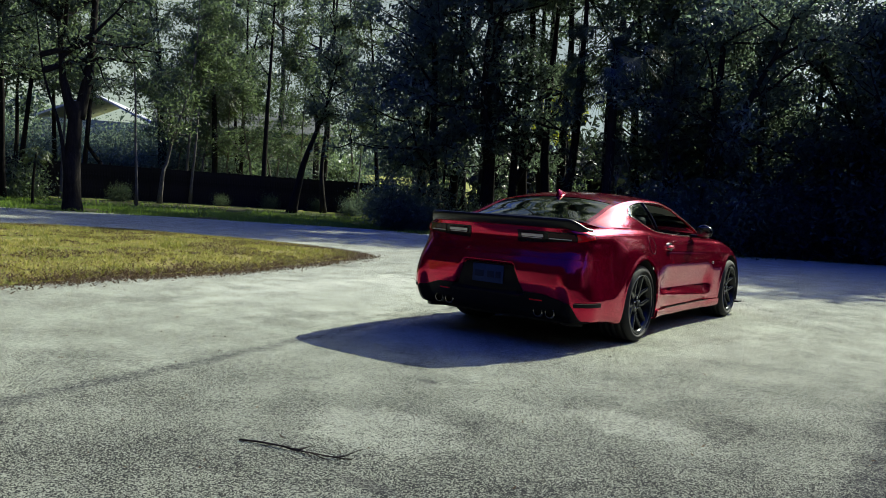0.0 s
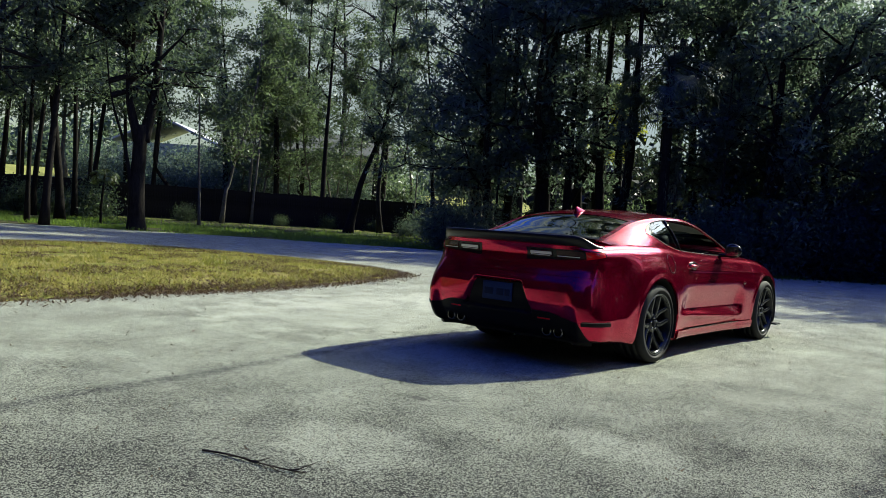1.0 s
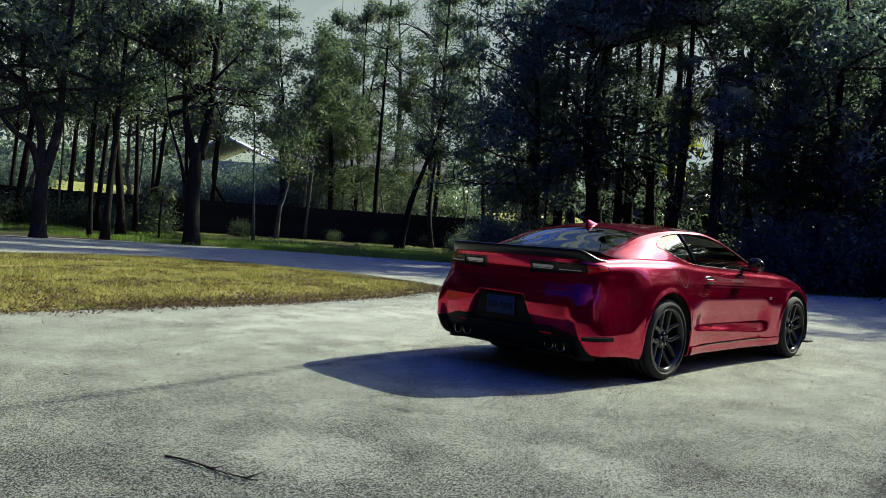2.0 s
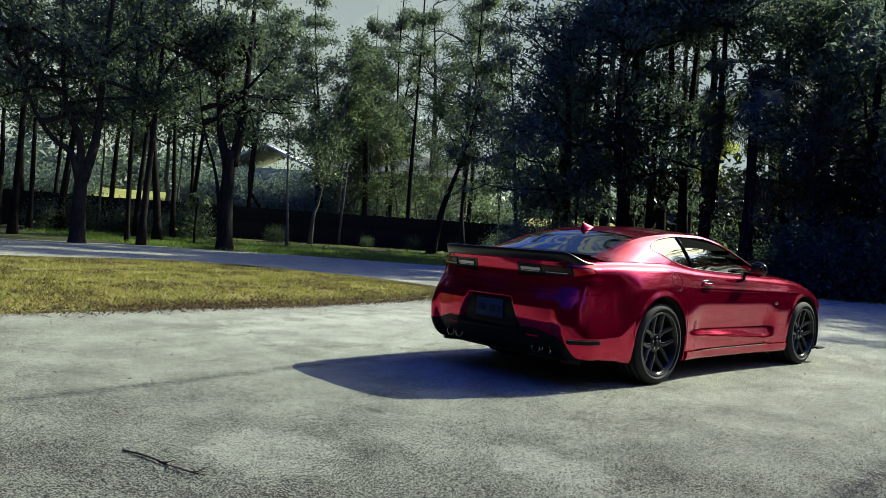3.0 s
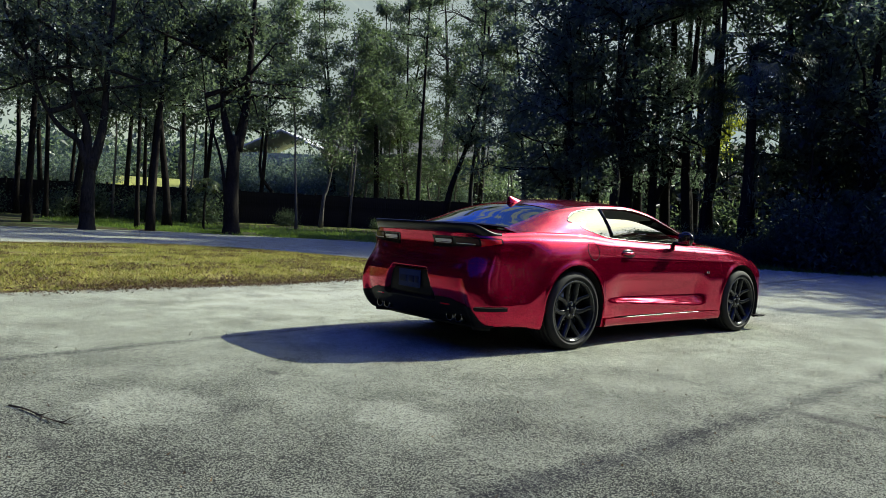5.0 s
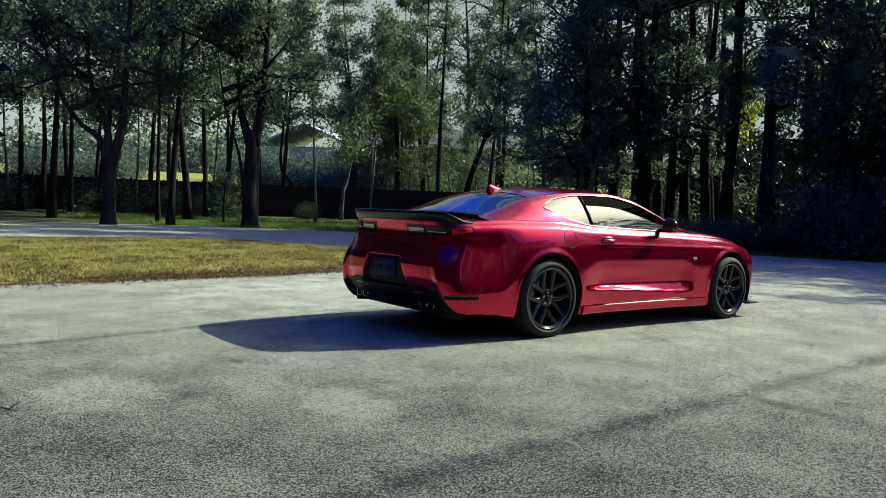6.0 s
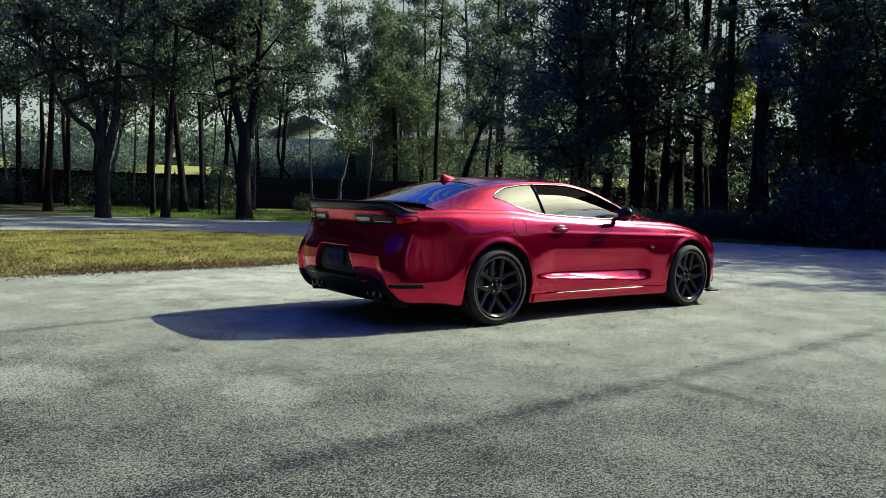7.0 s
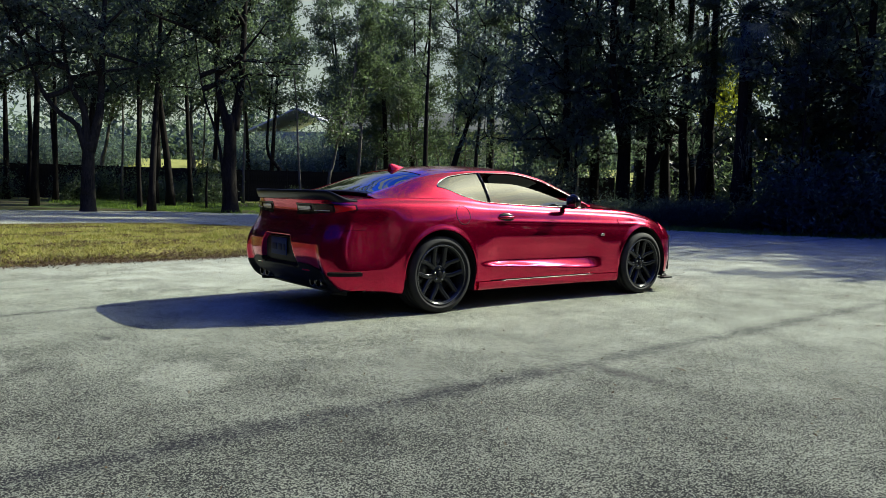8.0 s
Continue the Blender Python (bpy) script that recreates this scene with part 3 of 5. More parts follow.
def build_trees():
    rng = np.random.default_rng(11)
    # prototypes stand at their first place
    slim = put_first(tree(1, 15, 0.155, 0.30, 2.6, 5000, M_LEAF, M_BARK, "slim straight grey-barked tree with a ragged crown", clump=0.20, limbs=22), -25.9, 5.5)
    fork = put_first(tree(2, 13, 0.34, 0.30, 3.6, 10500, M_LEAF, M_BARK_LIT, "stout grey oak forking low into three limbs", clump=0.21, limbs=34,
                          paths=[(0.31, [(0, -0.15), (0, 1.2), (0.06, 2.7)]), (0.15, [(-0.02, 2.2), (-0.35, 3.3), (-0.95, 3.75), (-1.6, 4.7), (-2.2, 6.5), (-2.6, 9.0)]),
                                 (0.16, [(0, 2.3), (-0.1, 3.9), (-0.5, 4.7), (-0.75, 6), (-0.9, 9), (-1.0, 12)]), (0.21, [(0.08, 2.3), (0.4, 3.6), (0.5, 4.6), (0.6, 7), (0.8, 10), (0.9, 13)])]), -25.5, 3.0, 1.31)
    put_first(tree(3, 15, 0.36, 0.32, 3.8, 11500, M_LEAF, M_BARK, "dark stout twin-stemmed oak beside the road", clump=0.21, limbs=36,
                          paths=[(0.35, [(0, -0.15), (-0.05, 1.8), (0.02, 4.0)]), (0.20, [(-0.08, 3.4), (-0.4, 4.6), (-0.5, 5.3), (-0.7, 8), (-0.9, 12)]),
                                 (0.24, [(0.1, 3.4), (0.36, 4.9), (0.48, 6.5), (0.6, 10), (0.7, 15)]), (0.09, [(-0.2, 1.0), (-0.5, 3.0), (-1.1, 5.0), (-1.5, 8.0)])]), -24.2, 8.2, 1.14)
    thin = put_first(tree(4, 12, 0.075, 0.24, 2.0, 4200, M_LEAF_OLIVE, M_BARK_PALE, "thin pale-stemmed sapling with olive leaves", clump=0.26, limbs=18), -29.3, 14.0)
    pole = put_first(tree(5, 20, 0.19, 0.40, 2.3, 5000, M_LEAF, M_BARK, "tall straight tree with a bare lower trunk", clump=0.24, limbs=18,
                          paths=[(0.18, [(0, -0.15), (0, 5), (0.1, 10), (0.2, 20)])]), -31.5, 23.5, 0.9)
    pale = put_first(tree(6, 11, 0.14, 0.30, 2.8, 5200, M_LEAF_OLIVE, M_BARK_PALE, "small crooked tree with pale bark and olive leaves", clump=0.25, limbs=22,
                          paths=[(0.12, [(0, -0.15), (0.13, 1.7), (0.3, 2.2), (0.6, 3.8), (1.1, 5.4), (1.5, 8.0), (1.6, 11)])]), -32.3, 17.2, 1.03)
    bent = tree(12, 14, 0.16, 0.34, 2.6, 5600, M_LEAF, M_BARK, "crooked grey-barked tree with a kinked trunk", clump=0.25, limbs=22,
                paths=[(0.15, [(0, -0.15), (-0.05, 1.7), (-0.3, 2.2), (-0.8, 3.0), (-0.75, 4.9), (-0.55, 7.1), (-0.4, 10), (-0.3, 14)])])
    put_first(bent, -36.2, 16.2, 1.09)
    lean = tree(13, 10, 0.25, 0.45, 2.6, 4200, M_LEAF_SHADE, M_BARK, "dark thick-stemmed tree leaning over beside the fence", clump=0.25, limbs=18,
                paths=[(0.25, [(0, -0.15), (0.3, 1.4), (0.55, 2.7), (1.05, 4.2), (1.6, 6), (2.2, 9)])])
    put_first(lean, -26.9, 21.5, 0.82)
    knee = tree(14, 20, 0.17, 0.35, 2.4, 4600, M_LEAF, M_BARK_LIT, "tall bare grey trunk flaring at its foot", clump=0.24, limbs=16,
                paths=[(0.17, [(0.1, -0.15), (-0.1, 1.7), (-0.13, 3), (0.06, 6), (0.23, 12.7), (0.3, 20)])])
    put_first(knee, -27.3, 24.2, 0.78)
    bare = put_first(tree(7, 21, 0.34, 0.45, 6.5, 900, M_LEAF_OLIVE, M_BARK_LIT, "tall bare-branched grey tree against the sky", stems=2, fork=0.5, limbs=26, bare=True), -46.5, 38.0)
    dense = put_first(tree(8, 9.6, 0.22, 0.20, 3.5, 10500, M_LEAF_SHADE, M_BARK, "dense evergreen tree at the lot edge, leaves darkened for shade", limbs=32, clump=0.22), -16.6, 20.7, 0.0, 1.25)
    dense2 = put_first(tree(9, 10.2, 0.26, 0.25, 3.7, 8200, M_LEAF_SHADE, M_BARK, "dark open-crowned oak at the lot edge", stems=2, limbs=28, clump=0.20), -13.6, 21.9, 0.0, 0.95)
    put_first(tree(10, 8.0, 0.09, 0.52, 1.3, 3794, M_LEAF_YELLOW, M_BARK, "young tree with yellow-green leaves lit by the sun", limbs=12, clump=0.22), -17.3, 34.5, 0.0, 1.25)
    high = put_first(tree(15, 15, 0.24, 0.64, 3.4, 10500, M_LEAF_SHADE, M_BARK, "tall dark oak with its crown high over a bare trunk", limbs=26, clump=0.22), -12.0, 22.2)
    for x, y in ((-9.0, 24.6), (-10.6, 20.9), (-14.6, 26.4)):
        plant(high, x, y, rng.uniform(0, 6.28), rng.uniform(0.95, 1.1))
    # the open row along the road: prototype, place, breadth, height
    for proto, x, y, s, tall in ((slim, -30.7, 2.0, 1.1, 1.0), (slim, -35.3, 3.7, 0.85, 1.1), (slim, -36.0, 5.2, 1.3, 1.0), (slim, -27.5, 5.5, 0.6, 1.3), (slim, -28.4, 7.1, 1.2, 0.95),
                                 (slim, -32.4, 9.4, 0.85, 1.2), (thin, -36.0, 7.0, 1.0, 1.0), (thin, -36.6, 21.8, 1.4, 1.1), (slim, -38.5, 2.0, 1.05, 1.0), (slim, -33.5, 8.0, 0.9, 1.1),
                                 (thin, -34.3, 13.0, 1.1, 1.0), (thin, -33.0, 19.6, 1.2, 1.1), (slim, -37.5, 12.5, 1.0, 1.1), (thin, -26.0, 25.6, 0.8, 0.7),
                                 (slim, -40.5, 17.5, 1.1, 1.1), (slim, -42.5, 24.0, 1.1, 1.1), (slim, -47.0, 6.0, 1.2, 1.0), (slim, -44.5, -1.5, 1.2, 1.0), (fork, -41.0, -5.5, 1.0, 1.0),
                                 (slim, -49.0, 13.0, 1.1, 1.0), (bare, -40.0, 36.0, 0.8, 1.0), (thin, -44.0, 30.0, 1.3, 1.0), (pole, -38.5, 27.5, 0.9, 1.1)):
        plant(proto, x, y, rng.uniform(0, 6.28), s, tall / s)
    # the thinner wood behind the fence, open only where the far roof shows
    for i in range(24):
        a = 133 + 42 * (i * 0.618 % 1) + rng.normal(0, 0.5)
        d = 43 + 19 * (i * 0.383 % 1)
        if 150.5 < a < 154.0 or 134.8 < a < 138.4 or (141.5 < a < 145.0 and d < 52):
            continue
        x, y = 4.6 + d * math.cos(radians(a)), -5.5 + d * math.sin(radians(a))
        s = rng.uniform(0.8, 1.15)
        plant((slim, pale, slim, pole, thin, slim)[i % 6], x, y, rng.uniform(0, 6.28), s * (1.35 if i % 6 in (1, 4) else 1.0), 1.05)
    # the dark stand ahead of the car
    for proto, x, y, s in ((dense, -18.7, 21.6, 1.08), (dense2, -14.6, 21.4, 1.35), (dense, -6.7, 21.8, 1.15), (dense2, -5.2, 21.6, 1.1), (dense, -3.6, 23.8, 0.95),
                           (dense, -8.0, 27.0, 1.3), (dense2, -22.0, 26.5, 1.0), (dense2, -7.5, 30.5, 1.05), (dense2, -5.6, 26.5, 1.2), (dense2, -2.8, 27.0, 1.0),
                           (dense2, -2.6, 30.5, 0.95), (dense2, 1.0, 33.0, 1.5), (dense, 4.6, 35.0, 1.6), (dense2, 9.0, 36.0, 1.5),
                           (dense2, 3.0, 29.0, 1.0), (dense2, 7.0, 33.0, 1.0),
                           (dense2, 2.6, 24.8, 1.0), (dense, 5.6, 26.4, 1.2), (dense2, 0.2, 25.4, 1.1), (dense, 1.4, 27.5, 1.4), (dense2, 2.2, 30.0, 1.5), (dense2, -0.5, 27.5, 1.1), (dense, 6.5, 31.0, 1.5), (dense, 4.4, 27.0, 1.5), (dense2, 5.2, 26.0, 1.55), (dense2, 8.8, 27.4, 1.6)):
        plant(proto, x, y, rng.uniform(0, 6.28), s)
    # taller thin-crowned trees standing behind
    for proto, x, y, s in ((bare, -24.0, 33.0, 1.1), (pole, -19.5, 30.0, 1.05), (bare, -15.0, 36.0, 1.15), (pole, -11.0, 33.0, 1.1), (pole, -16.0, 29.0, 1.3), (bare, -30.0, 36.0, 1.0), (pole, -17.2, 22.6, 1.3), (pole, -14.0, 23.4, 1.3), (pole, -18.0, 27.0, 1.4), (pole, -12.9, 25.0, 1.3), (bare, -20.0, 29.5, 1.2), (pole, -34.0, 31.0, 1.2)):
        plant(proto, x, y, rng.uniform(0, 6.28), s)
    for x, y, s in ((-15.6, 19.6, 1.0), (-10.1, 20.2, 1.05), (-8.4, 20.3, 1.0), (-6.2, 19.9, 0.95)):
        plant(pole, x, y, rng.uniform(0, 6.28), 0.42 * s)
    bush = put_first(shrub(21, 2.6, 1.3, 7000, M_LEAF_SHADE, "dark leafy shrub at the lot edge"), -16.0, 18.0)
    # open-crowned trees beside the lot
    for x, y, k in ((29.0, 4.0, 1.5), (31.5, 10.0, 1.7), (26.5, 16.5, 1.5), (22.5, 22.0, 1.6), (33.0, 17.0, 1.8), (17.0, 27.5, 1.5)):
        plant(dense2, x, y, rng.uniform(0, 6.28), k)
    # undergrowth
    brush = put_first(shrub(22, 1.5, 1.0, 3372, M_LEAF_OLIVE, "low olive-green shrub in the shade"), -33.0, 10.5)
    for i in range(26):
        f = i / 25
        x = -15.2 + 13.7 * f + rng.normal(0, 0.4)
        e = LOT_EDGE[np.argmin(np.abs(LOT_EDGE[:, 0] - x))]
        low = 0.45 if x < -6.5 else 1.0
        plant(bush, x, e[1] + 1.6 + rng.uniform(0, 1.2), rng.uniform(0, 6.28), low * rng.uniform(0.75, 1.15))
    for i in range(14):
        plant(bush, rng.uniform(-7, 7), rng.uniform(24, 31), rng.uniform(0, 6.28), rng.uniform(1.3, 1.9))
    for x, y, k in ((-36.2, 4.6, 0.8), (-37.4, 6.4, 1.0), (-35.8, 8.2, 0.9), (-36.8, 10.6, 0.7), (-35.0, 11.4, 0.8), (-39.0, 1.4, 0.9), (-38.2, -1.5, 1.0), (-33.6, 15.8, 0.5)):
        plant(brush, x, y, rng.uniform(0, 6.28), k)
    for x, y, k in ((-45.0, 31.5, 1.9), (-42.0, 34.5, 1.6), (-46.5, 27.5, 2.0), (-39.5, 38.0, 1.7), (-48.5, 35.0, 1.8)):
        plant(brush, x, y, rng.uniform(0, 6.28), k)
    # dark hedge-like growth along the far side of the fence, low where the lawn shows over it
    for i in range(30):
        a = 134 + 36 * i / 29 + rng.normal(0, 0.5)
        d = rng.uniform(50, 66) if i % 3 else rng.uniform(64, 74)
        if 157 < a < 163.5 or 151 < a < 153.5:
            continue
        plant(bush, 4.6 + d * math.cos(radians(a)), -5.5 + d * math.sin(radians(a)), rng.uniform(0, 6.28), rng.uniform(0.7, 1.0) if a < 148 else rng.uniform(0.9, 1.6))
    for x, y, k in ((-56.0, 27.0, 1.3), (-58.0, 30.5, 1.2), (-54.5, 30.0, 1.1), (-59.5, 26.5, 1.4), (-53.0, 24.0, 1.2), (-43.0, 26.0, 1.5), (-45.5, 25.4, 1.5), (-46.8, 23.0, 1.3), (-41.6, 27.6, 1.2), (-44.0, 21.2, 1.2)):
        plant(bush, x, y, rng.uniform(0, 6.28), k)
    # lit brush beyond the dark stand
    for i in range(16):
        plant(brush, -26 + 24 * i / 15 + rng.normal(0, 0.8), rng.uniform(29, 42), rng.uniform(0, 6.28), rng.uniform(0.9, 1.6))
    for x, y, k in ((-30.4, 23.0, 0.45), (-28.4, 24.8, 0.4), (-26.2, 26.0, 0.7), (-24.6, 27.8, 1.1), (-31.6, 20.6, 0.35)):
        plant(brush, x, y, rng.uniform(0, 6.28), k)
    for x, y, k in ((-25.0, 24.4, 0.4), (-22.6, 24.0, 0.7), (-36.4, 9.2, 0.5)):
        plant(bush, x, y, rng.uniform(0, 6.28), k)
    plant(pale, -43.5, 29.0, 1.0, 0.75)
    for a, d in ((138.6, 52), (140.2, 55), (141.8, 51), (143.6, 54), (145.4, 52), (147.0, 55)):
        plant(pale, 4.6 + d * math.cos(radians(a)), -5.5 + d * math.sin(radians(a)), rng.uniform(0, 6.28), 0.95, 0.85)
    plant(pale, -40.0, 33.0, 2.2, 0.7)
    fan = put_first(palm(31, 7.4, 22, "fan palm with drooping green fronds"), -8.2, 19.4)
    for x, y, s in ((-9.4, 22.4, 0.92), (-37.6, 24.6, 1.05), (-6.6, 22.5, 0.5), (-4.9, 19.9, 0.35), (-28.0, 8.6, 0.3)):
        plant(fan, x, y, rng.uniform(0, 6.28), s)


def far_woods():
    """The wooded horizon behind the houses: uneven masses of leaves on the far rise."""
    rng = np.random.default_rng(77)
    c = []
    for i in range(420):
        a = radians(rng.uniform(95, 215))
        d = rng.uniform(88, 125)
        x, y = 4.6 + d * math.cos(a), -5.5 + d * math.sin(a)
        top = 4.2 + 3.6 * noise.noise(Vector((a * 9, 0, 0))) + rng.normal(0, 1.2)
        r = rng.uniform(1.6, 3.2)
        mid = np.array((x, y, terrain(x, y) + max(0.5, top * rng.uniform(0.1, 0.9))))
        c.append(mid + rng.normal(0, r * 0.55, (230, 3)))
    c = np.concatenate(c)
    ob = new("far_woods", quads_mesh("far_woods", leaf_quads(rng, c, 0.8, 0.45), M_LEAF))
    tagged(ob, "distant green woods behind the houses", "woods", kind="stuff")


def dark_woods():
    """The close dark wood that shuts the lot in behind the stand and round the viewer."""
    rng = np.random.default_rng(78)
    c = []
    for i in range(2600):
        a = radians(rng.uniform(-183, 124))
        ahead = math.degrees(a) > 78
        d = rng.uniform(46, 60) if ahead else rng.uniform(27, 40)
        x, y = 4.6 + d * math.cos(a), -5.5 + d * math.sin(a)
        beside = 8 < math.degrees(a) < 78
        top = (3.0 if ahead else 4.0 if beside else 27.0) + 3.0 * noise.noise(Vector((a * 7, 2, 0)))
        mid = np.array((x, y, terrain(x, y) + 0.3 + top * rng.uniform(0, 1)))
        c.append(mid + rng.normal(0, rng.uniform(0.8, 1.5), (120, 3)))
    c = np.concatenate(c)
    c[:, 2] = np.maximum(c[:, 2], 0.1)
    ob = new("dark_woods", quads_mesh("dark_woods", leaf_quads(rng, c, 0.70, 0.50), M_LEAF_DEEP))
    tagged(ob, "close woods shutting the lot in, mostly unseen, leaves darkened for shade", "woods", kind="stuff")


build_trees()
far_woods()
dark_woods()


# ---- fence and houses behind the trees ----
def build_fence():
    fence = new("fence")
    tagged(fence, "weathered wooden board fence behind the trees, darkened for shade", "fence")
    line = spline([(-43, -4), (-41, 3), (-38.6, 10), (-35.6, 16.3), (-32, 21.4), (-27.6, 26.4), (-23, 31)], 19)
    rng = np.random.default_rng(5)

    def board(name, sx, sy, sz, cz, bevel):
        bm = block(0, 0, cz, sx, sy, sz, bevel, 1)
        me = bpy.data.meshes.new(name)
        bm.to_mesh(me)
        bm.free()
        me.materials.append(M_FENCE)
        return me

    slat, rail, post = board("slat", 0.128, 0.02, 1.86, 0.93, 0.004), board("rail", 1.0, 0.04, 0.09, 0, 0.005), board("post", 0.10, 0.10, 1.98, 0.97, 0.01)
    for i in range(len(line) - 1):
        a, b = line[i], line[i + 1]
        d = b - a
        run, turn = np.linalg.norm(d), math.atan2(d[1], d[0])
        for k in range(16):
            q = a + d * (k + 0.5) / 16
            ob = part("slat", slat, None, fence)
            ob.matrix_basis = Matrix.Translation((q[0], q[1], terrain(q[0], q[1]) + rng.normal(0, 0.012))) @ Matrix.Rotation(turn + rng.normal(0, 0.02), 4, "Z") @ Matrix.Diagonal((run / 1.98, 1, 1, 1))
        for z in (0.35, 1.45):
            q = (a + b) / 2
            ob = part("rail", rail, None, fence)
            ob.matrix_basis = Matrix.Translation((q[0], q[1], terrain(q[0], q[1]) + z)) @ Matrix.Rotation(turn, 4, "Z") @ Matrix.Translation((0, 0.03, 0)) @ Matrix.Diagonal((run, 1, 1, 1))
        ob = part("post", post, None, fence)
        ob.matrix_basis = Matrix.Translation((a[0], a[1], terrain(*a))) @ Matrix.Rotation(turn, 4, "Z")


def build_house(x, y, turn, width, deep, tall, wall_mat, roof_mat, label, windows):
    house = new("house")
    bm = block(0, 0, tall / 2 - 0.3, width, deep, tall + 0.6)
    part("wall", bm, wall_mat, house, smooth=False)
    v = []
    for sx in (-1, 1):
        for sy, z in ((-1, tall - 0.05), (0, tall + deep * 0.24), (1, tall - 0.05)):
            v.append((sx * (width / 2 + 0.5), sy * (deep / 2 + 0.5), z))
    v += [(a, b, c + 0.18) for a, b, c in v]
    f = [(0, 3, 4, 1), (1, 4, 5, 2), (6, 7, 10, 9), (7, 8, 11, 10), (0, 1, 7, 6), (1, 2, 8, 7), (3, 9, 10, 4), (4, 10, 11, 5), (0, 6, 9, 3), (2, 5, 11, 8)]
    part("roof", mesh_from("roof", v, f, roof_mat), None, house)
    for wx, wide in windows:
        fr = part("window", block(wx, -deep / 2 - 0.03, 1.55, wide + 0.16, 0.10, 1.46, 0.02), M_WHITE, house, smooth=False)
        n = max(1, round(wide / 0.8))
        for k in range(n):
            part("pane", block(wx - wide / 2 + wide * (k + 0.5) / n, -deep / 2 - 0.085, 1.55, wide / n - 0.09, 0.012, 1.26), M_HOUSE_GLASS, fr, smooth=False)
    house.matrix_basis = Matrix.Translation((x, y, terrain(x, y))) @ Matrix.Rotation(turn, 4, "Z")
    return tagged(house, label, "house", "houses behind the fence")


M_WHITE = plain("white_frame_paint", (0.75, 0.75, 0.72), 0.5, 0, 0.06, 8)
M_HOUSE_GLASS = plain("house_glass", (0.05, 0.07, 0.09), 0.06, 0, 0.2, 3)
M_STUCCO = plain("grey_stucco", (0.42, 0.43, 0.28), 0.9, 0, 0.12, 6, 0.01)
M_STUCCO_PALE = plain("pale_stucco", (0.50, 0.51, 0.34), 0.9, 0, 0.1, 6, 0.01)
M_SHINGLE = plain("grey_roof_shingle", (0.10, 0.105, 0.085), 0.9, 0, 0.3, 9, 0.02)
M_SHINGLE_PALE = plain("pale_roof_shingle", (0.46, 0.47, 0.46), 0.8, 0, 0.2, 9, 0.02)

build_fence()
build_house(-55.5, 41.5, radians(52), 15, 9, 2.9, M_STUCCO, M_SHINGLE, "pale grey stucco house with white-framed windows", [(-4.6, 0.9), (-0.5, 2.5), (4.2, 1.6)])
build_house(-65.7, 33.7, radians(133), 8, 9, 3.0, M_STUCCO_PALE, M_SHINGLE_PALE, "pale single-storey house with a light roof", [(0.5, 1.6)])

import functools


# ---- the car: a low two-door coupe ----
def paint_material():
    n = Nodes("red_candy_paint")
    flake = n.voronoi(900, n.coords(), "Color")
    sep = n.add("SeparateColor")
    n.link(flake, sep.inputs[0])
    dust = n.noise(3, 5, 0.6)
    col = n.mix(n.math("MULTIPLY", sep.outputs[0], 0.25), (0.55, 0.001, 0.050), (0.66, 0.002, 0.072))
    n.set(Base_Color=col, Metallic=0.86, Roughness=n.math("ADD", n.math("MULTIPLY", dust, 0.05), 0.125), Specular_IOR_Level=0.2, Coat_Weight=0.65, Coat_Roughness=n.math("ADD", n.math("MULTIPLY", dust, 0.04), 0.01), Coat_IOR=1.5)
    return n.mat


def glass_material(name, tint, rough=0.0):
    """Tinted pane: reflects at its face and lets part of the light straight through."""
    n = Nodes(name)
    clear = n.add("BsdfTransparent")
    clear.inputs["Color"].default_value = (*tint, 1)
    gloss = n.add("BsdfGlossy")
    gloss.inputs["Roughness"].default_value = rough
    gloss.inputs["Color"].default_value = (1.0, 0.95, 0.80, 1)
    fres = n.add("Fresnel")
    fres.inputs["IOR"].default_value = 1.75
    shade = n.add("MixShader")
    n.link(n.math("ADD", fres.outputs[0], 0.06, clamp=True), shade.inputs[0])
    n.link(clear.outputs[0], shade.inputs[1])
    n.link(gloss.outputs[0], shade.inputs[2])
    n.link(shade.outputs[0], n.tree.nodes["Material Output"].inputs["Surface"])
    return n.mat


M_PAINT = paint_material()
M_GLOSS_BLACK = plain("gloss_black", (0.008, 0.008, 0.010), 0.20, 0.0, 0.2, 20, Specular_IOR_Level=0.28, Coat_Weight=0.1, Coat_Roughness=0.03)
M_SPOILER = plain("dark_spoiler_paint", (0.008, 0.008, 0.011), 0.34, 0.0, 0.2, 20, Specular_IOR_Level=0.35)
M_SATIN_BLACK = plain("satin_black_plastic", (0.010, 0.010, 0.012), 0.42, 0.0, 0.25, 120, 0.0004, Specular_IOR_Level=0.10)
M_RUBBER = plain("tyre_rubber", (0.016, 0.016, 0.018), 0.72, 0.0, 0.3, 60, 0.0008, Specular_IOR_Level=0.3)
M_RIM = plain("dark_alloy", (0.012, 0.013, 0.016), 0.18, 0.0, 0.2, 50, Specular_IOR_Level=0.28, Coat_Weight=0.12, Coat_Roughness=0.05)
M_CHROME = plain("bright_trim", (0.42, 0.42, 0.40), 0.18, 1.0, 0.08, 40)
M_STEEL = plain("brake_steel", (0.30, 0.29, 0.28), 0.34, 1.0, 0.2, 60)
M_DARK_CHROME = plain("dark_chrome", (0.16, 0.16, 0.17), 0.2, 1.0, 0.15, 40)
M_GLASS = glass_material("tinted_glass", (0.20, 0.24, 0.24))
M_REAR_GLASS = glass_material("rear_glass", (0.12, 0.15, 0.15))
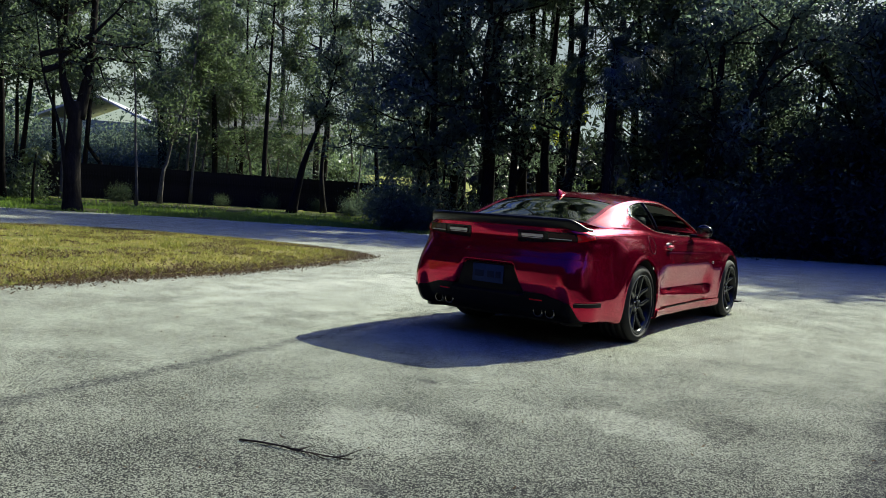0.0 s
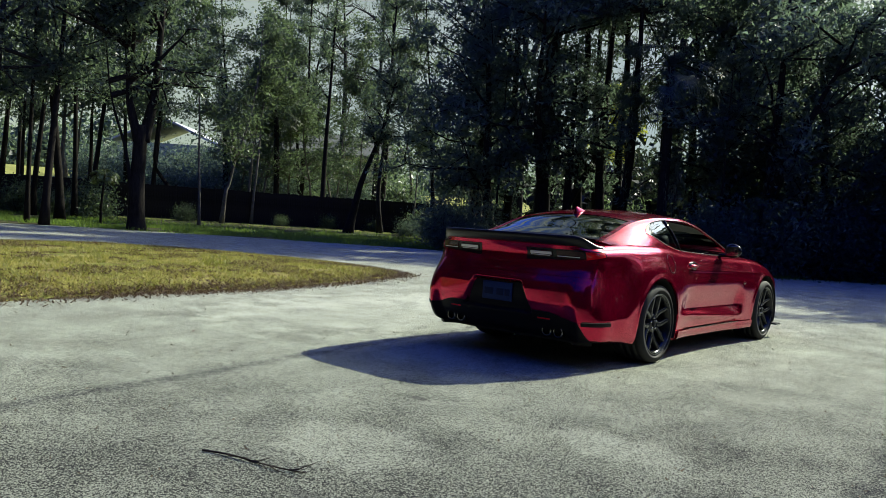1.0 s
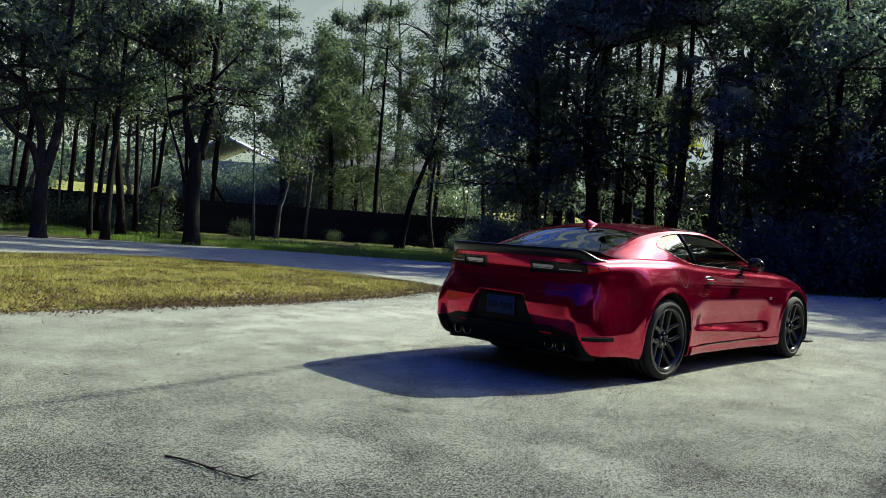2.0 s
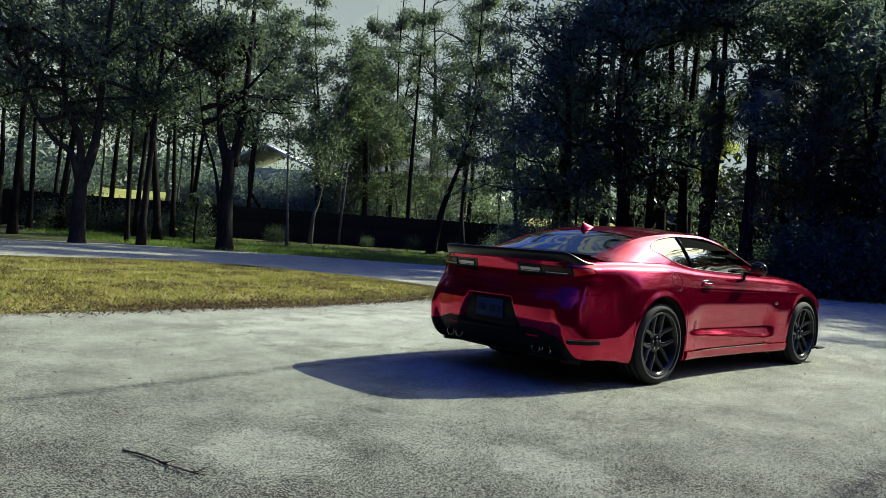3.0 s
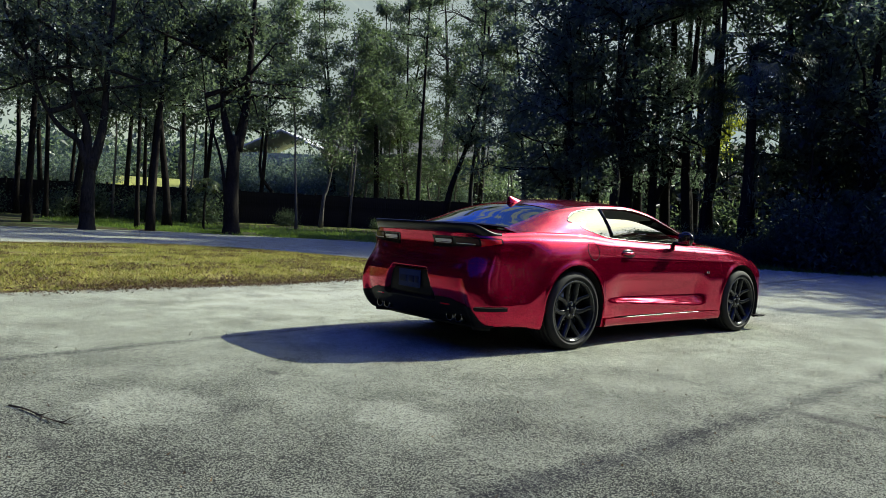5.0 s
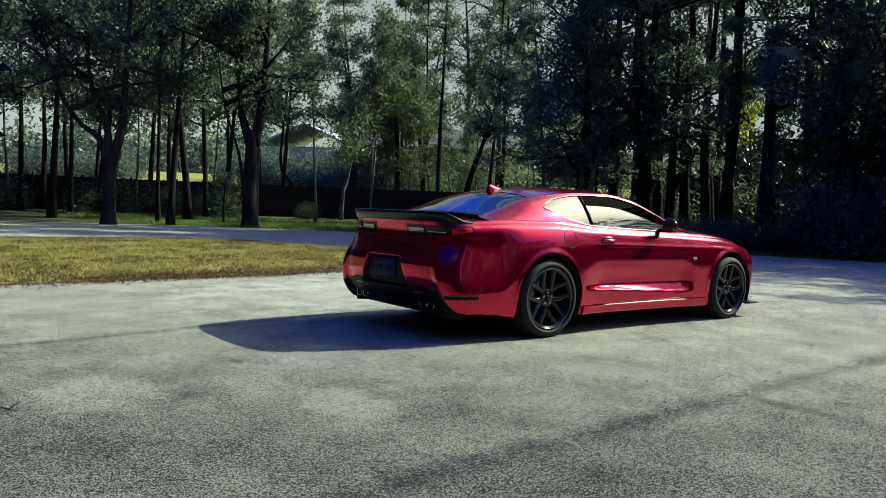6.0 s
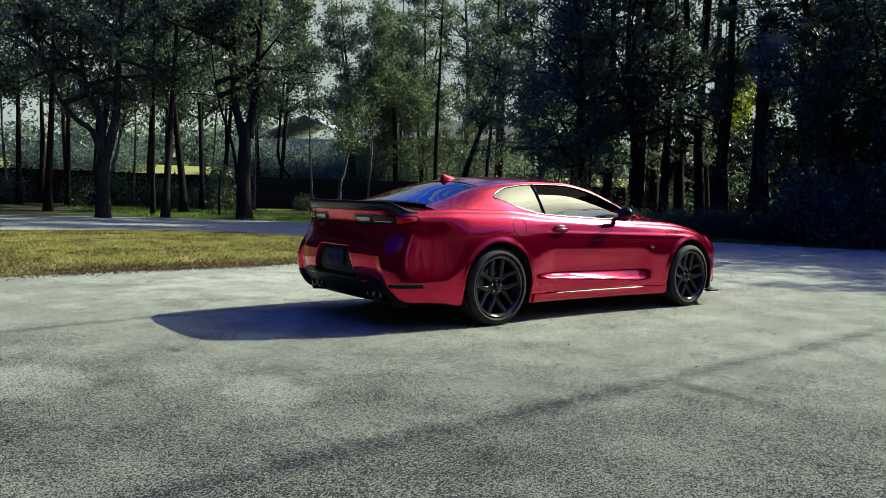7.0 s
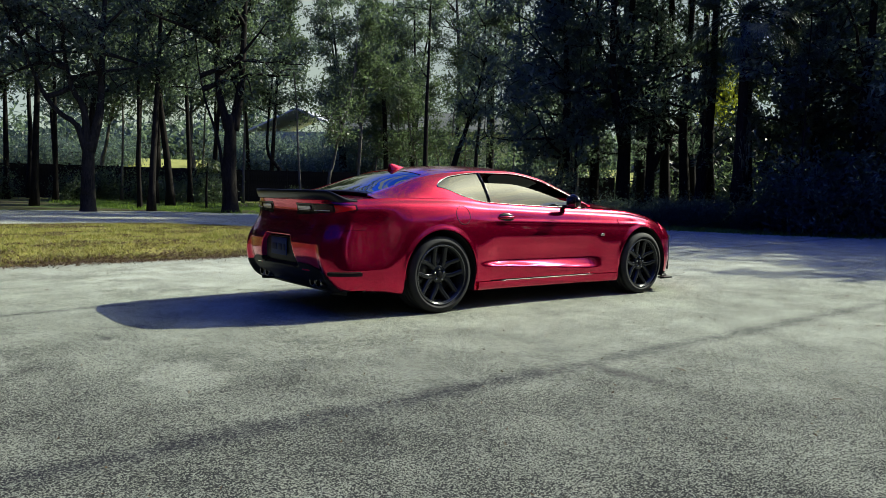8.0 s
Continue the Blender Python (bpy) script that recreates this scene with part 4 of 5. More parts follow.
M_LENS_RED = plain("red_lamp_lens", (0.75, 0.010, 0.016), 0.08, 0.0, 0.2, 30, Coat_Weight=1.0, Coat_Roughness=0.02)
M_LENS_SMOKE = plain("smoked_lamp_lens", (0.035, 0.006, 0.009), 0.15, 0.0, 0.2, 30, Specular_IOR_Level=0.25, Coat_Weight=0.15, Coat_Roughness=0.02)
M_LENS_CLEAR = plain("pale_lamp_lens", (0.78, 0.70, 0.66), 0.16, 0.0, 0.08, 30, Coat_Weight=1.0, Coat_Roughness=0.02)
M_LINER = plain("black_liner", (0.008, 0.008, 0.009), 0.85, 0.0, 0.2, 30)
M_TRIM_CLOTH = plain("dark_upholstery", (0.022, 0.022, 0.025), 0.65, 0.0, 0.3, 90, 0.001)
# plate and lettering colours sunk to navy, holding the shade of the recess
M_PLATE = plain("plate_enamel", (0.02, 0.04, 0.12), 0.5, 0.0, 0.3, 9, Specular_IOR_Level=0.1)
M_PLATE_BAR = plain("plate_lettering", (0.012, 0.022, 0.06), 0.5, 0.0, 0.1, 20, Specular_IOR_Level=0.1)

WHEELS_AT = {"rear": (0.0, 0.345, 0.30), "front": (2.812, 0.340, 0.285)}
ARCH = 0.402


def prof(points):
    """A smooth curve y -> value through the given knots (cubic, slopes by neighbours)."""
    ys, vs = np.array([p[0] for p in points], float), np.array([p[1] for p in points], float)
    slope = np.empty(len(ys))
    d = np.diff(vs) / np.diff(ys)
    slope[0], slope[-1] = d[0], d[-1]
    for i in range(1, len(ys) - 1):
        slope[i] = 0 if d[i - 1] * d[i] <= 0 else 2 * d[i - 1] * d[i] / (d[i - 1] + d[i])

    def at(y):
        y = min(max(y, ys[0]), ys[-1])
        i = min(max(int(np.searchsorted(ys, y)) - 1, 0), len(ys) - 2)
        h = ys[i + 1] - ys[i]
        t = (y - ys[i]) / h
        return float(vs[i] * (1 + 2 * t) * (1 - t) ** 2 + slope[i] * h * t * (1 - t) ** 2 + vs[i + 1] * t * t * (3 - 2 * t) + slope[i + 1] * h * t * t * (t - 1))

    return at


def ramp01(v, lo, hi):
    t = min(max((v - lo) / (hi - lo), 0), 1)
    return t * t * (3 - 2 * t)


WIDE = prof([(-1.05, 0.84), (-0.78, 0.90), (-0.4, 0.938), (0.0, 0.95), (0.45, 0.93), (0.9, 0.905), (1.5, 0.90), (2.1, 0.915), (2.55, 0.935), (2.9, 0.938), (3.3, 0.87)])
SHOULDER_X = prof([(-1.05, 0.72), (-0.78, 0.765), (-0.3, 0.795), (0.2, 0.81), (0.7, 0.81), (1.6, 0.80), (2.1, 0.80), (2.6, 0.81), (3.0, 0.79), (3.3, 0.74)])
SHOULDER_Z = prof([(-1.05, 0.985), (-0.78, 1.0), (-0.3, 1.02), (0.1, 1.02), (0.66, 0.975), (1.2, 0.95), (1.7, 0.935), (2.1, 0.925), (2.6, 0.905), (3.0, 0.85), (3.3, 0.765)])
CENTRE_Z = prof([(-1.05, 1.0), (-0.78, 1.02), (-0.4, 1.04), (0.5, 1.03), (1.9, 1.0), (2.2, 0.99), (2.7, 0.955), (3.1, 0.89), (3.3, 0.84)])
SILL_Z = prof([(-1.05, 0.24), (-0.6, 0.22), (-0.4, 0.19), (0.5, 0.17), (2.3, 0.16), (3.3, 0.18)])


@functools.lru_cache(maxsize=None)
def section(y, count=40):
    """Half a cross-section of the lower body, from the sill to the shoulder."""
    xm, xs, zs, zb = WIDE(y), SHOULDER_X(y), SHOULDER_Z(y), SILL_Z(y)
    up = zs - 0.60
    sag = 0.17 * (1 - ramp01(y, -0.62, -0.30))
    knots = [(xm - 0.09, zb), (xm - 0.030, zb + 0.012), (xm - 0.012 + sag * 0.05, zb + 0.10), (xm - 0.002 + sag * 0.03, 0.50 - sag * 0.6), (xm, 0.62 - sag), (xm - 0.022 - sag * 0.22, 0.60 + up * 0.50 - sag * 0.15), (xm - 0.52 * (xm - xs), 0.60 + up * 0.82), (xs + 0.012, zs - 0.018), (xs, zs)]
    p = spline(knots, count * 3)
    door = ramp01(y, 0.42, 0.75) * (1 - ramp01(y, 1.95, 2.2))
    out = []
    for x, z in p:
        # scooped door above a wedge-shaped ledge
        low = 0.412 - 0.080 * min(max((y - 0.5) / 1.4, 0), 1)
        x -= 0.046 * door * min(max((z - low) / (0.425 - low), 0), 1) * (1 - ramp01(z, 0.45, 0.70))
        x += 0.008 * door * (1 - ramp01(z, low - 0.004, low + 0.02)) * ramp01(z, low - 0.05, low - 0.02)
        x -= 0.012 * door * (1 - ramp01(z, low - 0.08, low - 0.02))
        # flared arches
        for wy, wz, _ in WHEELS_AT.values():
            r = math.hypot(y - wy, z - wz)
            x += 0.009 * (1 - ramp01(r, ARCH, ARCH + 0.05)) * ramp01(z, 0.2, 0.4)
        # soft crease running back from the front wheel to the haunch
        crease = 0.80 + 0.02 * (1.4 - y)
        x += 0.007 * math.exp(-((z - crease) / 0.018) ** 2) * ramp01(y, 0.3, 0.9) * (1 - ramp01(y, 2.6, 3.0))
        out.append((x, z))
    return np.array(out)


def side_x(y, z):
    p = section(y)
    return float(np.interp(z, np.maximum.accumulate(p[:, 1]), p[:, 0]))


def low_edge(y):
    """Where the body side begins: the sill, or the arch over a wheel."""
    for wy, wz, _ in WHEELS_AT.values():
        d = abs(y - wy)
        if d < ARCH:
            return max(SILL_Z(y), wz + math.sqrt(ARCH * ARCH - d * d))
    return SILL_Z(y)


def column(y, rows, low=None, high=None):
    """The side at y from its low edge up to the shoulder, evenly along the curve."""
    p = section(y)
    low = low_edge(y) if low is None else low
    z = p[:, 1]
    i = int(np.argmax(z >= low - 1e-6))
    if i > 0:
        f = (low - z[i - 1]) / max(z[i] - z[i - 1], 1e-6)
        p = np.vstack([[p[i - 1] + (p[i] - p[i - 1]) * min(max(f, 0), 1)], p[i:]])
    if high is not None:
        keep = p[:, 1] <= high
        p = p[keep] if keep.sum() > 2 else p[:3]
    run = np.concatenate([[0], np.cumsum(np.hypot(*np.diff(p, axis=0).T))])
    t = np.linspace(0, run[-1], rows)
    return np.stack([np.interp(t, run, p[:, 0]), np.full(rows, y), np.interp(t, run, p[:, 1])], 1)


def stations(a, b, step=0.035):
    """Stations from a to b, gathered at the arches' edges."""
    ys = set(np.round(np.linspace(a, b, max(2, int((b - a) / step))), 4))
    for wy, _, _ in WHEELS_AT.values():
        for k in range(33):
            y = wy + (ARCH - 1e-5) * math.cos(math.pi * k / 32)
            if a < y < b:
                ys.add(round(y, 5))
        for y in (wy - ARCH - 0.004, wy + ARCH + 0.004):
            if a < y < b:
                ys.add(y)
    return sorted(ys)


def shell(grid, thick=0.014, flip=False):
    """A sheet from a grid of points, with its rim turned inwards."""
    g = np.array(grid, float)
    a, b = g.shape[:2]
    du = np.gradient(g, axis=0)
    dv = np.gradient(g, axis=1)
    nor = np.cross(du, dv)
    nor /= np.linalg.norm(nor, axis=2)[:, :, None] + 1e-12
    if flip:
        nor = -nor
    verts = [tuple(v) for v in g.reshape(-1, 3)]
    faces = []
    for i in range(a - 1):
        for j in range(b - 1):
            q = (i * b + j, (i + 1) * b + j, (i + 1) * b + j + 1, i * b + j + 1)
            faces.append(q[::-1] if flip else q)
    if thick:
        rim = [(i, 0) for i in range(a)] + [(a - 1, j) for j in range(1, b)] + [(i, b - 1) for i in range(a - 2, -1, -1)] + [(0, j) for j in range(b - 2, 0, -1)]
        base = len(verts)
        verts += [tuple(g[i, j]) for i, j in rim] + [tuple(g[i, j] - nor[i, j] * thick) for i, j in rim]
        n = len(rim)
        for k in range(n):
            m = (k + 1) % n
            q = (base + k, base + m, base + n + m, base + n + k)
            faces.append(q if flip else q[::-1])
    return verts, faces


def sheet(name, grid, mat, parent, label="", thick=0.014, flip=False):
    v, f = shell(grid, thick, flip)
    me = mesh_from(name, v, f, mat, True)
    return part(name, me, None, parent, label)


def mirrored(grid):
    return np.array(grid) * (-1, 1, 1)


def both_sides(name, grid, mat, parent, label="", thick=0.014):
    sheet(name, grid, mat, parent, label, thick, flip=False)
    sheet(name, mirrored(grid), mat, parent, label, thick, flip=True)


# rear and front ends: in plan a rounded square-ended curve from side to side
TAIL_Y = prof([(0.22, -0.860), (0.28, -0.960), (0.36, -1.035), (0.45, -1.082), (0.54, -1.105), (0.62, -1.107), (0.67, -1.097), (0.745, -1.060), (0.82, -1.028), (0.90, -1.018), (0.94, -1.028), (1.01, -1.060)])
NOSE_Y = prof([(0.18, 3.66), (0.26, 3.72), (0.40, 3.75), (0.55, 3.74), (0.65, 3.69), (0.73, 3.58), (0.80, 3.40), (0.86, 3.28)])
TAIL_FROM, NOSE_FROM = -0.74, 3.225


def recess_half(z):
    return 0.235 + 0.09 * (0.68 - z) / 0.2


def tail_point(phi, z, out=0.0):
    """A point on the rear fascia; phi runs from -90 to 90 degrees across the car."""
    xe = side_x(TAIL_FROM, min(z, SHOULDER_Z(TAIL_FROM) - 0.001))
    n = 2 / 3.3
    s, c = math.sin(phi), math.cos(phi)
    x = xe * abs(s) ** n * (1 if s >= 0 else -1)
    deep = TAIL_Y(z) - 0.045 - TAIL_FROM
    y = TAIL_FROM + deep * abs(c) ** n
    # carries the taper of the sides a little way round the corner
    low = min(z, SHOULDER_Z(TAIL_FROM) - 0.02)
    slope = (side_x(TAIL_FROM + 0.02, low) - side_x(TAIL_FROM, low)) / 0.02
    back = TAIL_FROM - y
    x *= 1 - slope * back * math.exp(-back / 0.13) / xe
    # recess for the plate
    half = recess_half(z)
    rec = (1 - ramp01(abs(x), half - 0.018, half + 0.018)) * ramp01(z, 0.41, 0.44) * (1 - ramp01(z, 0.650, 0.685))
    y += 0.045 * rec
    # the corners flare out below the lamps
    flare = 0.075 * ramp01(0.86 - z, 0.0, 0.40) + 0.25 * max(0.0, TAIL_Y(z) - TAIL_Y(0.48)) * (z < 0.48)
    y -= flare * ramp01(abs(phi), 0.60, 0.88) * abs(c) ** n
    return np.array((x, y - out * abs(c), z)) + np.array((out * s, 0, 0))


def nose_point(phi, z):
    xe = side_x(NOSE_FROM, min(z, SHOULDER_Z(NOSE_FROM) - 0.001))
    n = 2 / 2.0
    s, c = math.sin(phi), math.cos(phi)
    return np.array((xe * abs(s) ** n * (1 if s >= 0 else -1), NOSE_FROM + (NOSE_Y(z) - NOSE_FROM) * abs(c) ** n, z))


def top_z(y, x):
    """Height of the bonnet or boot lid."""
    xs, zs, zc = SHOULDER_X(y), SHOULDER_Z(y), CENTRE_Z(y)
    t = min(abs(x) / xs, 1)
    bulge = 0.018 * (1 - ramp01(abs(x), 0.30, 0.40)) * ramp01(y, 2.1, 2.4)
    return zc - (zc - zs) * t ** 2.6 + bulge


# greenhouse
BELT_X = prof([(-0.60, 0.755), (-0.2, 0.790), (0.2, 0.803), (0.7, 0.804), (1.7, 0.794), (2.15, 0.79)])
BELT_Z = prof([(-0.60, 1.010), (-0.2, 1.022), (0.1, 1.018), (0.66, 0.975), (1.2, 0.952), (1.7, 0.938), (2.15, 0.93)])
RAIL_X = prof([(-0.60, 0.64), (-0.2, 0.625), (0.2, 0.605), (0.7, 0.59), (1.1, 0.595), (1.44, 0.625), (1.75, 0.68), (2.15, 0.755)])
RAIL_Z = prof([(-0.60, 1.035), (-0.35, 1.105), (0.0, 1.212), (0.3, 1.258), (0.68, 1.287), (1.05, 1.292), (1.40, 1.245), (1.70, 1.145), (2.15, 0.955)])
ROOF_Z = prof([(-0.60, 1.05), (-0.35, 1.145), (0.05, 1.280), (0.3, 1.322), (0.8, 1.345), (1.1, 1.338), (1.35, 1.30), (1.7, 1.18), (2.15, 0.985)])


def house_side(y, s):
    """Greenhouse side: s runs from the belt (0) to the roof rail (1)."""
    xb, zb, xr, zr = BELT_X(y), BELT_Z(y), RAIL_X(y), RAIL_Z(y)
    bow = 0.020 * math.sin(math.pi * min(s, 1))
    turn = 0.022 * ramp01(s, 0.86, 1.0)
    return np.array((xb + (xr - xb) * s + bow * min(1, (zr - zb) * 5) - turn * 0.4, y, zb + (zr - zb) * s))


def house_top(y, t):
    """Roof, windscreen or rear window: t from rail to rail, -1 to 1."""
    xr, zr, zc = RAIL_X(y), RAIL_Z(y), ROOF_Z(y)
    edge = house_side(y, 1.0)
    return np.array((edge[0] * t, y, zc - (zc - edge[2]) * abs(t) ** 2.4))


DLO_LOW = prof([(0.08, 0.53), (0.14, 0.46), (0.35, 0.17), (0.62, 0.055), (1.0, 0.045), (1.95, 0.06)])
DLO_HIGH = prof([(0.08, 0.55), (0.14, 0.70), (0.30, 0.86), (0.66, 0.925), (1.2, 0.92), (1.65, 0.86), (1.95, 0.70)])
GLASS_UP = prof([(0.66, 0.63), (0.95, 0.63), (1.25, 0.56), (1.5, 0.45), (1.72, 0.36), (1.93, 0.40)])


def band(ys, lo, hi, rows, inset=0.0):
    out = []
    for y in ys:
        a, b = lo(y), hi(y)
        out.append([house_side(y, a + (b - a) * k / (rows - 1)) - np.array((inset, 0, 0)) for k in range(rows)])
    return out


def lathe(profile, sides, axis_x=True):
    """Vertices and faces of a solid turned about the x axis, from (x, r) pairs."""
    verts, faces = [], []
    m = len(profile)
    for j in range(sides):
        a = 2 * math.pi * j / sides
        for x, r in profile:
            verts.append((x, r * math.cos(a), r * math.sin(a)))
    for j in range(sides):
        k = (j + 1) % sides
        for i in range(m - 1):
            faces.append((j * m + i, j * m + i + 1, k * m + i + 1, k * m + i))
    return verts, faces


def build_wheel(parent, x, y, radius, width, turn):
    """One wheel: black split-spoke alloy, tyre, disc, caliper and nuts, outer face towards +x."""
    w = width / 2
    sx = 1 if x > 0 else -1
    rim_r = 0.258
    prof_rim = [(w - 0.012, rim_r + 0.012), (w - 0.004, rim_r + 0.006), (w - 0.006, rim_r - 0.006), (w - 0.03, rim_r - 0.016), (w - 0.07, rim_r - 0.028), (-w + 0.03, rim_r - 0.034), (-w + 0.01, rim_r + 0.008)]
    pieces, spokes = [lathe(prof_rim, 72)], []
    for k in range(5):
        for side in (-1, 1):
            a0 = 2 * math.pi * k / 5
            ring = []
            for q in range(7):
                f = q / 6
                r = 0.050 + (rim_r - 0.012 - 0.050) * f
                ang = a0 + side * (0.12 + 0.27 * ramp01(f, 0.10, 1.0))
                half = 0.023 - 0.004 * f
                deep = w - 0.030 - 0.020 * (1 - f) + 0.010 * f * f
                c, s = math.cos(ang), math.sin(ang)
                ring.append([(deep - 0.035, r * c - half * -s * 1.2, r * s - half * c * 1.2), (deep - 0.004, r * c - half * -s, r * s - half * c), (deep, r * c - half * -s * 0.55, r * s - half * c * 0.55),
                             (deep, r * c + half * -s * 0.55, r * s + half * c * 0.55), (deep - 0.004, r * c + half * -s, r * s + half * c), (deep - 0.035, r * c + half * -s * 1.2, r * s + half * c * 1.2)])
            v = [p for row in ring for p in row]
            f = [(i * 6 + j, i * 6 + j + 1, (i + 1) * 6 + j + 1, (i + 1) * 6 + j) for i in range(6) for j in range(5)]
            spokes.append((v, f))
    pieces.append(lathe([(w - 0.045, 0.001), (w - 0.045, 0.070), (w - 0.055, 0.085), (w - 0.10, 0.088)], 40))
    v, f = joined(pieces)
    wheel = part("wheel", mesh_from("wheel", v, f, M_RIM, True), None, parent, "gloss-black split-spoke alloy wheel")
    wheel.matrix_basis = Matrix.Translation((x, y, radius)) @ Matrix.Rotation(0 if sx > 0 else math.pi, 4, "Z") @ Matrix.Rotation(turn, 4, "X")
    for v, f in spokes:
        part("spoke", mesh_from("spoke", v, f, M_RIM, True), None, wheel)
    t = [(-w + 0.012, rim_r + 0.004), (-w, rim_r + 0.03), (-w - 0.006, radius - 0.05), (-w + 0.012, radius - 0.012), (-w + 0.03, radius - 0.002)]
    for g in range(4):
        gx = -w + 0.06 + g * (width - 0.12) / 3
        t += [(gx - 0.009, radius), (gx - 0.007, radius - 0.007), (gx + 0.007, radius - 0.007), (gx + 0.009, radius)]
    t += [(w - 0.03, radius - 0.002), (w - 0.012, radius - 0.012), (w + 0.004, radius - 0.045), (w + 0.006, radius - 0.060), (w + 0.002, rim_r + 0.03), (w - 0.008, rim_r + 0.018), (w - 0.012, rim_r + 0.004)]
    v, f = lathe(t, 80)
    part("tyre", mesh_from("tyre", v, f, M_RUBBER, True), None, wheel, "low-profile black tyre")
    v, f = lathe([(w - 0.010, rim_r + 0.013), (w - 0.001, rim_r + 0.009), (w - 0.002, rim_r + 0.003), (w - 0.008, rim_r - 0.001)], 72)
    part("rim_lip", mesh_from("rim_lip", v, f, M_DARK_CHROME, True), None, wheel, "thin bright edge of the rim")
    v, f = lathe([(0.035, 0.07), (0.035, 0.185), (0.005, 0.185), (0.005, 0.07)], 48)
    part("brake_disc", mesh_from("brake_disc", v, f, M_STEEL, True), None, wheel)
    bm = block(0.03, -0.135, 0.06, 0.075, 0.085, 0.20, 0.014)
    part("brake_caliper", bm, M_GLOSS_BLACK, wheel)
    for k in range(5):
        a = 2 * math.pi * (k + 0.5) / 5
        v, f = lathe([(w - 0.062, 0.012), (w - 0.040, 0.011), (w - 0.036, 0.007), (w - 0.036, 0.0005)], 8)
        nut = part("lug_nut", mesh_from("lug_nut", v, f, M_CHROME, True), None, wheel)
        nut.matrix_basis = Matrix.Translation((0, 0.052 * math.cos(a), 0.052 * math.sin(a)))
    v, f = lathe([(w - 0.046, 0.031), (w - 0.036, 0.028), (w - 0.033, 0.018), (w - 0.032, 0.0005)], 24)
    part("centre_cap", mesh_from("centre_cap", v, f, M_SATIN_BLACK, True), None, wheel)


def build_car():
    car = new("car")
    tagged(car, "glossy red two-door coupe with black spoiler and wheels, parked", "car")
    # sides
    rows = 60
    both_sides("rear_quarter", [column(y, rows) for y in stations(TAIL_FROM, 0.6)], M_PAINT, car)
    both_sides("door", [column(y, rows, 0.262) for y in stations(0.603, 1.982)], M_PAINT, car)
    both_sides("front_fender", [column(y, rows) for y in stations(1.985, NOSE_FROM)], M_PAINT, car)
    both_sides("side_skirt", [[(x + 0.020, y, z) for x, _, z in column(y, 10, SILL_Z(y) - 0.02, 0.255)] for y in np.linspace(0.43, 2.39, 40)], M_PAINT, car, "red sill extension")
    for s in (1, -1):
        v, f = tube([(s * (side_x(y, 0.25) + 0.021), y, 0.252) for y in np.linspace(0.72, 2.05, 30)], [0.0032] * 30, 6)
        part("skirt_line", mesh_from("skirt_line", v, f, M_DARK_CHROME, True), None, car, "thin bright line along the sill")
    # ends
    phis = np.radians(np.linspace(-90, 90, 121))
    even = [math.copysign(math.asin(abs(u) ** 2.0), u) for u in np.linspace(-0.97, 0.97, 130)]
    across = np.array(sorted(set(np.round(list(phis) + even, 5))))
    grid = [[tail_point(p, z) for z in np.linspace(0.245, 0.7445, 90)] for p in across]
    sheet("rear_bumper", grid, M_PAINT, car)
    grid = [[tail_point(p, z) for z in np.linspace(0.747, 0.998, 30)] for p in across]
    sheet("tail_panel", grid, M_PAINT, car)
    # diffuser sheet also blackens bumper and plate recess that only lie in shade
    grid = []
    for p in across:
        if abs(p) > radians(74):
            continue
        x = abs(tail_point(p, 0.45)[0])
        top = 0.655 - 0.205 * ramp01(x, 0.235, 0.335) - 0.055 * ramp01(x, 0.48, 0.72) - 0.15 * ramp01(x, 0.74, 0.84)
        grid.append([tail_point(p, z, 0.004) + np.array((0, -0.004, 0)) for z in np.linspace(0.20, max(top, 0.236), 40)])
    sheet("rear_diffuser", grid, M_SATIN_BLACK, car, "black lower rear diffuser, its black also painted over the shaded plate recess")
    for x in (-0.56, -0.45, 0.45, 0.56):
        v, f = lathe([(0.0, 0.036), (0.0, 0.044), (-0.01, 0.046), (-0.16, 0.046), (-0.16, 0.036), (0.0, 0.036)], 28)
        tip = part("exhaust_tip", mesh_from("exhaust_tip", v, f, M_DARK_CHROME, True), None, car, "dark polished round exhaust tip")
        tip.matrix_basis = Matrix.Translation((x, -1.03, 0.292)) @ Matrix.Rotation(-math.pi / 2, 4, "Z")
    bm = block(0, -0.46, 0.25, 1.1, 0.5, 0.10, 0.03)
    part("silencer", bm, M_LINER, car)
    grid = [[nose_point(p, z) for z in np.linspace(0.22, 0.70, 40)] for p in phis]
    sheet("front_bumper", grid, M_PAINT, car, flip=True)
    grid = []
    for p in phis:
        col = []
        for k in range(14):
            z = 0.705 + (0.762 - 0.705) * k / 13
            q = nose_point(p, z)
            f = k / 13
            back = np.array((nose_point(p, 0.762)[0], NOSE_FROM + 0.006, 0))
            back[2] = top_z(NOSE_FROM, back[0])
            col.append(q * (1 - f * f) + back * f * f)
        grid.append(col)
    sheet("nose_panel", grid, M_PAINT, car, flip=True)
    grid = [[nose_point(p, 0.20) * (1 + 0.02 * f, 1, 1) + np.array((0.0, 0.055 * f * math.cos(p), -0.05 + 0.012 * k)) for k, f in ((3, 0.0), (2.2, 1.0), (1, 1.0), (0, 0.0))] for p in np.radians(np.linspace(-90, 90, 60))]
    sheet("front_splitter", grid, M_SATIN_BLACK, car, "black front splitter", thick=0.02, flip=True)
    for sgn in (-1, 1):
        part("splitter_winglet", block(sgn * 0.915, 3.25, 0.16, 0.09, 0.16, 0.018, 0.006), M_SATIN_BLACK, car)
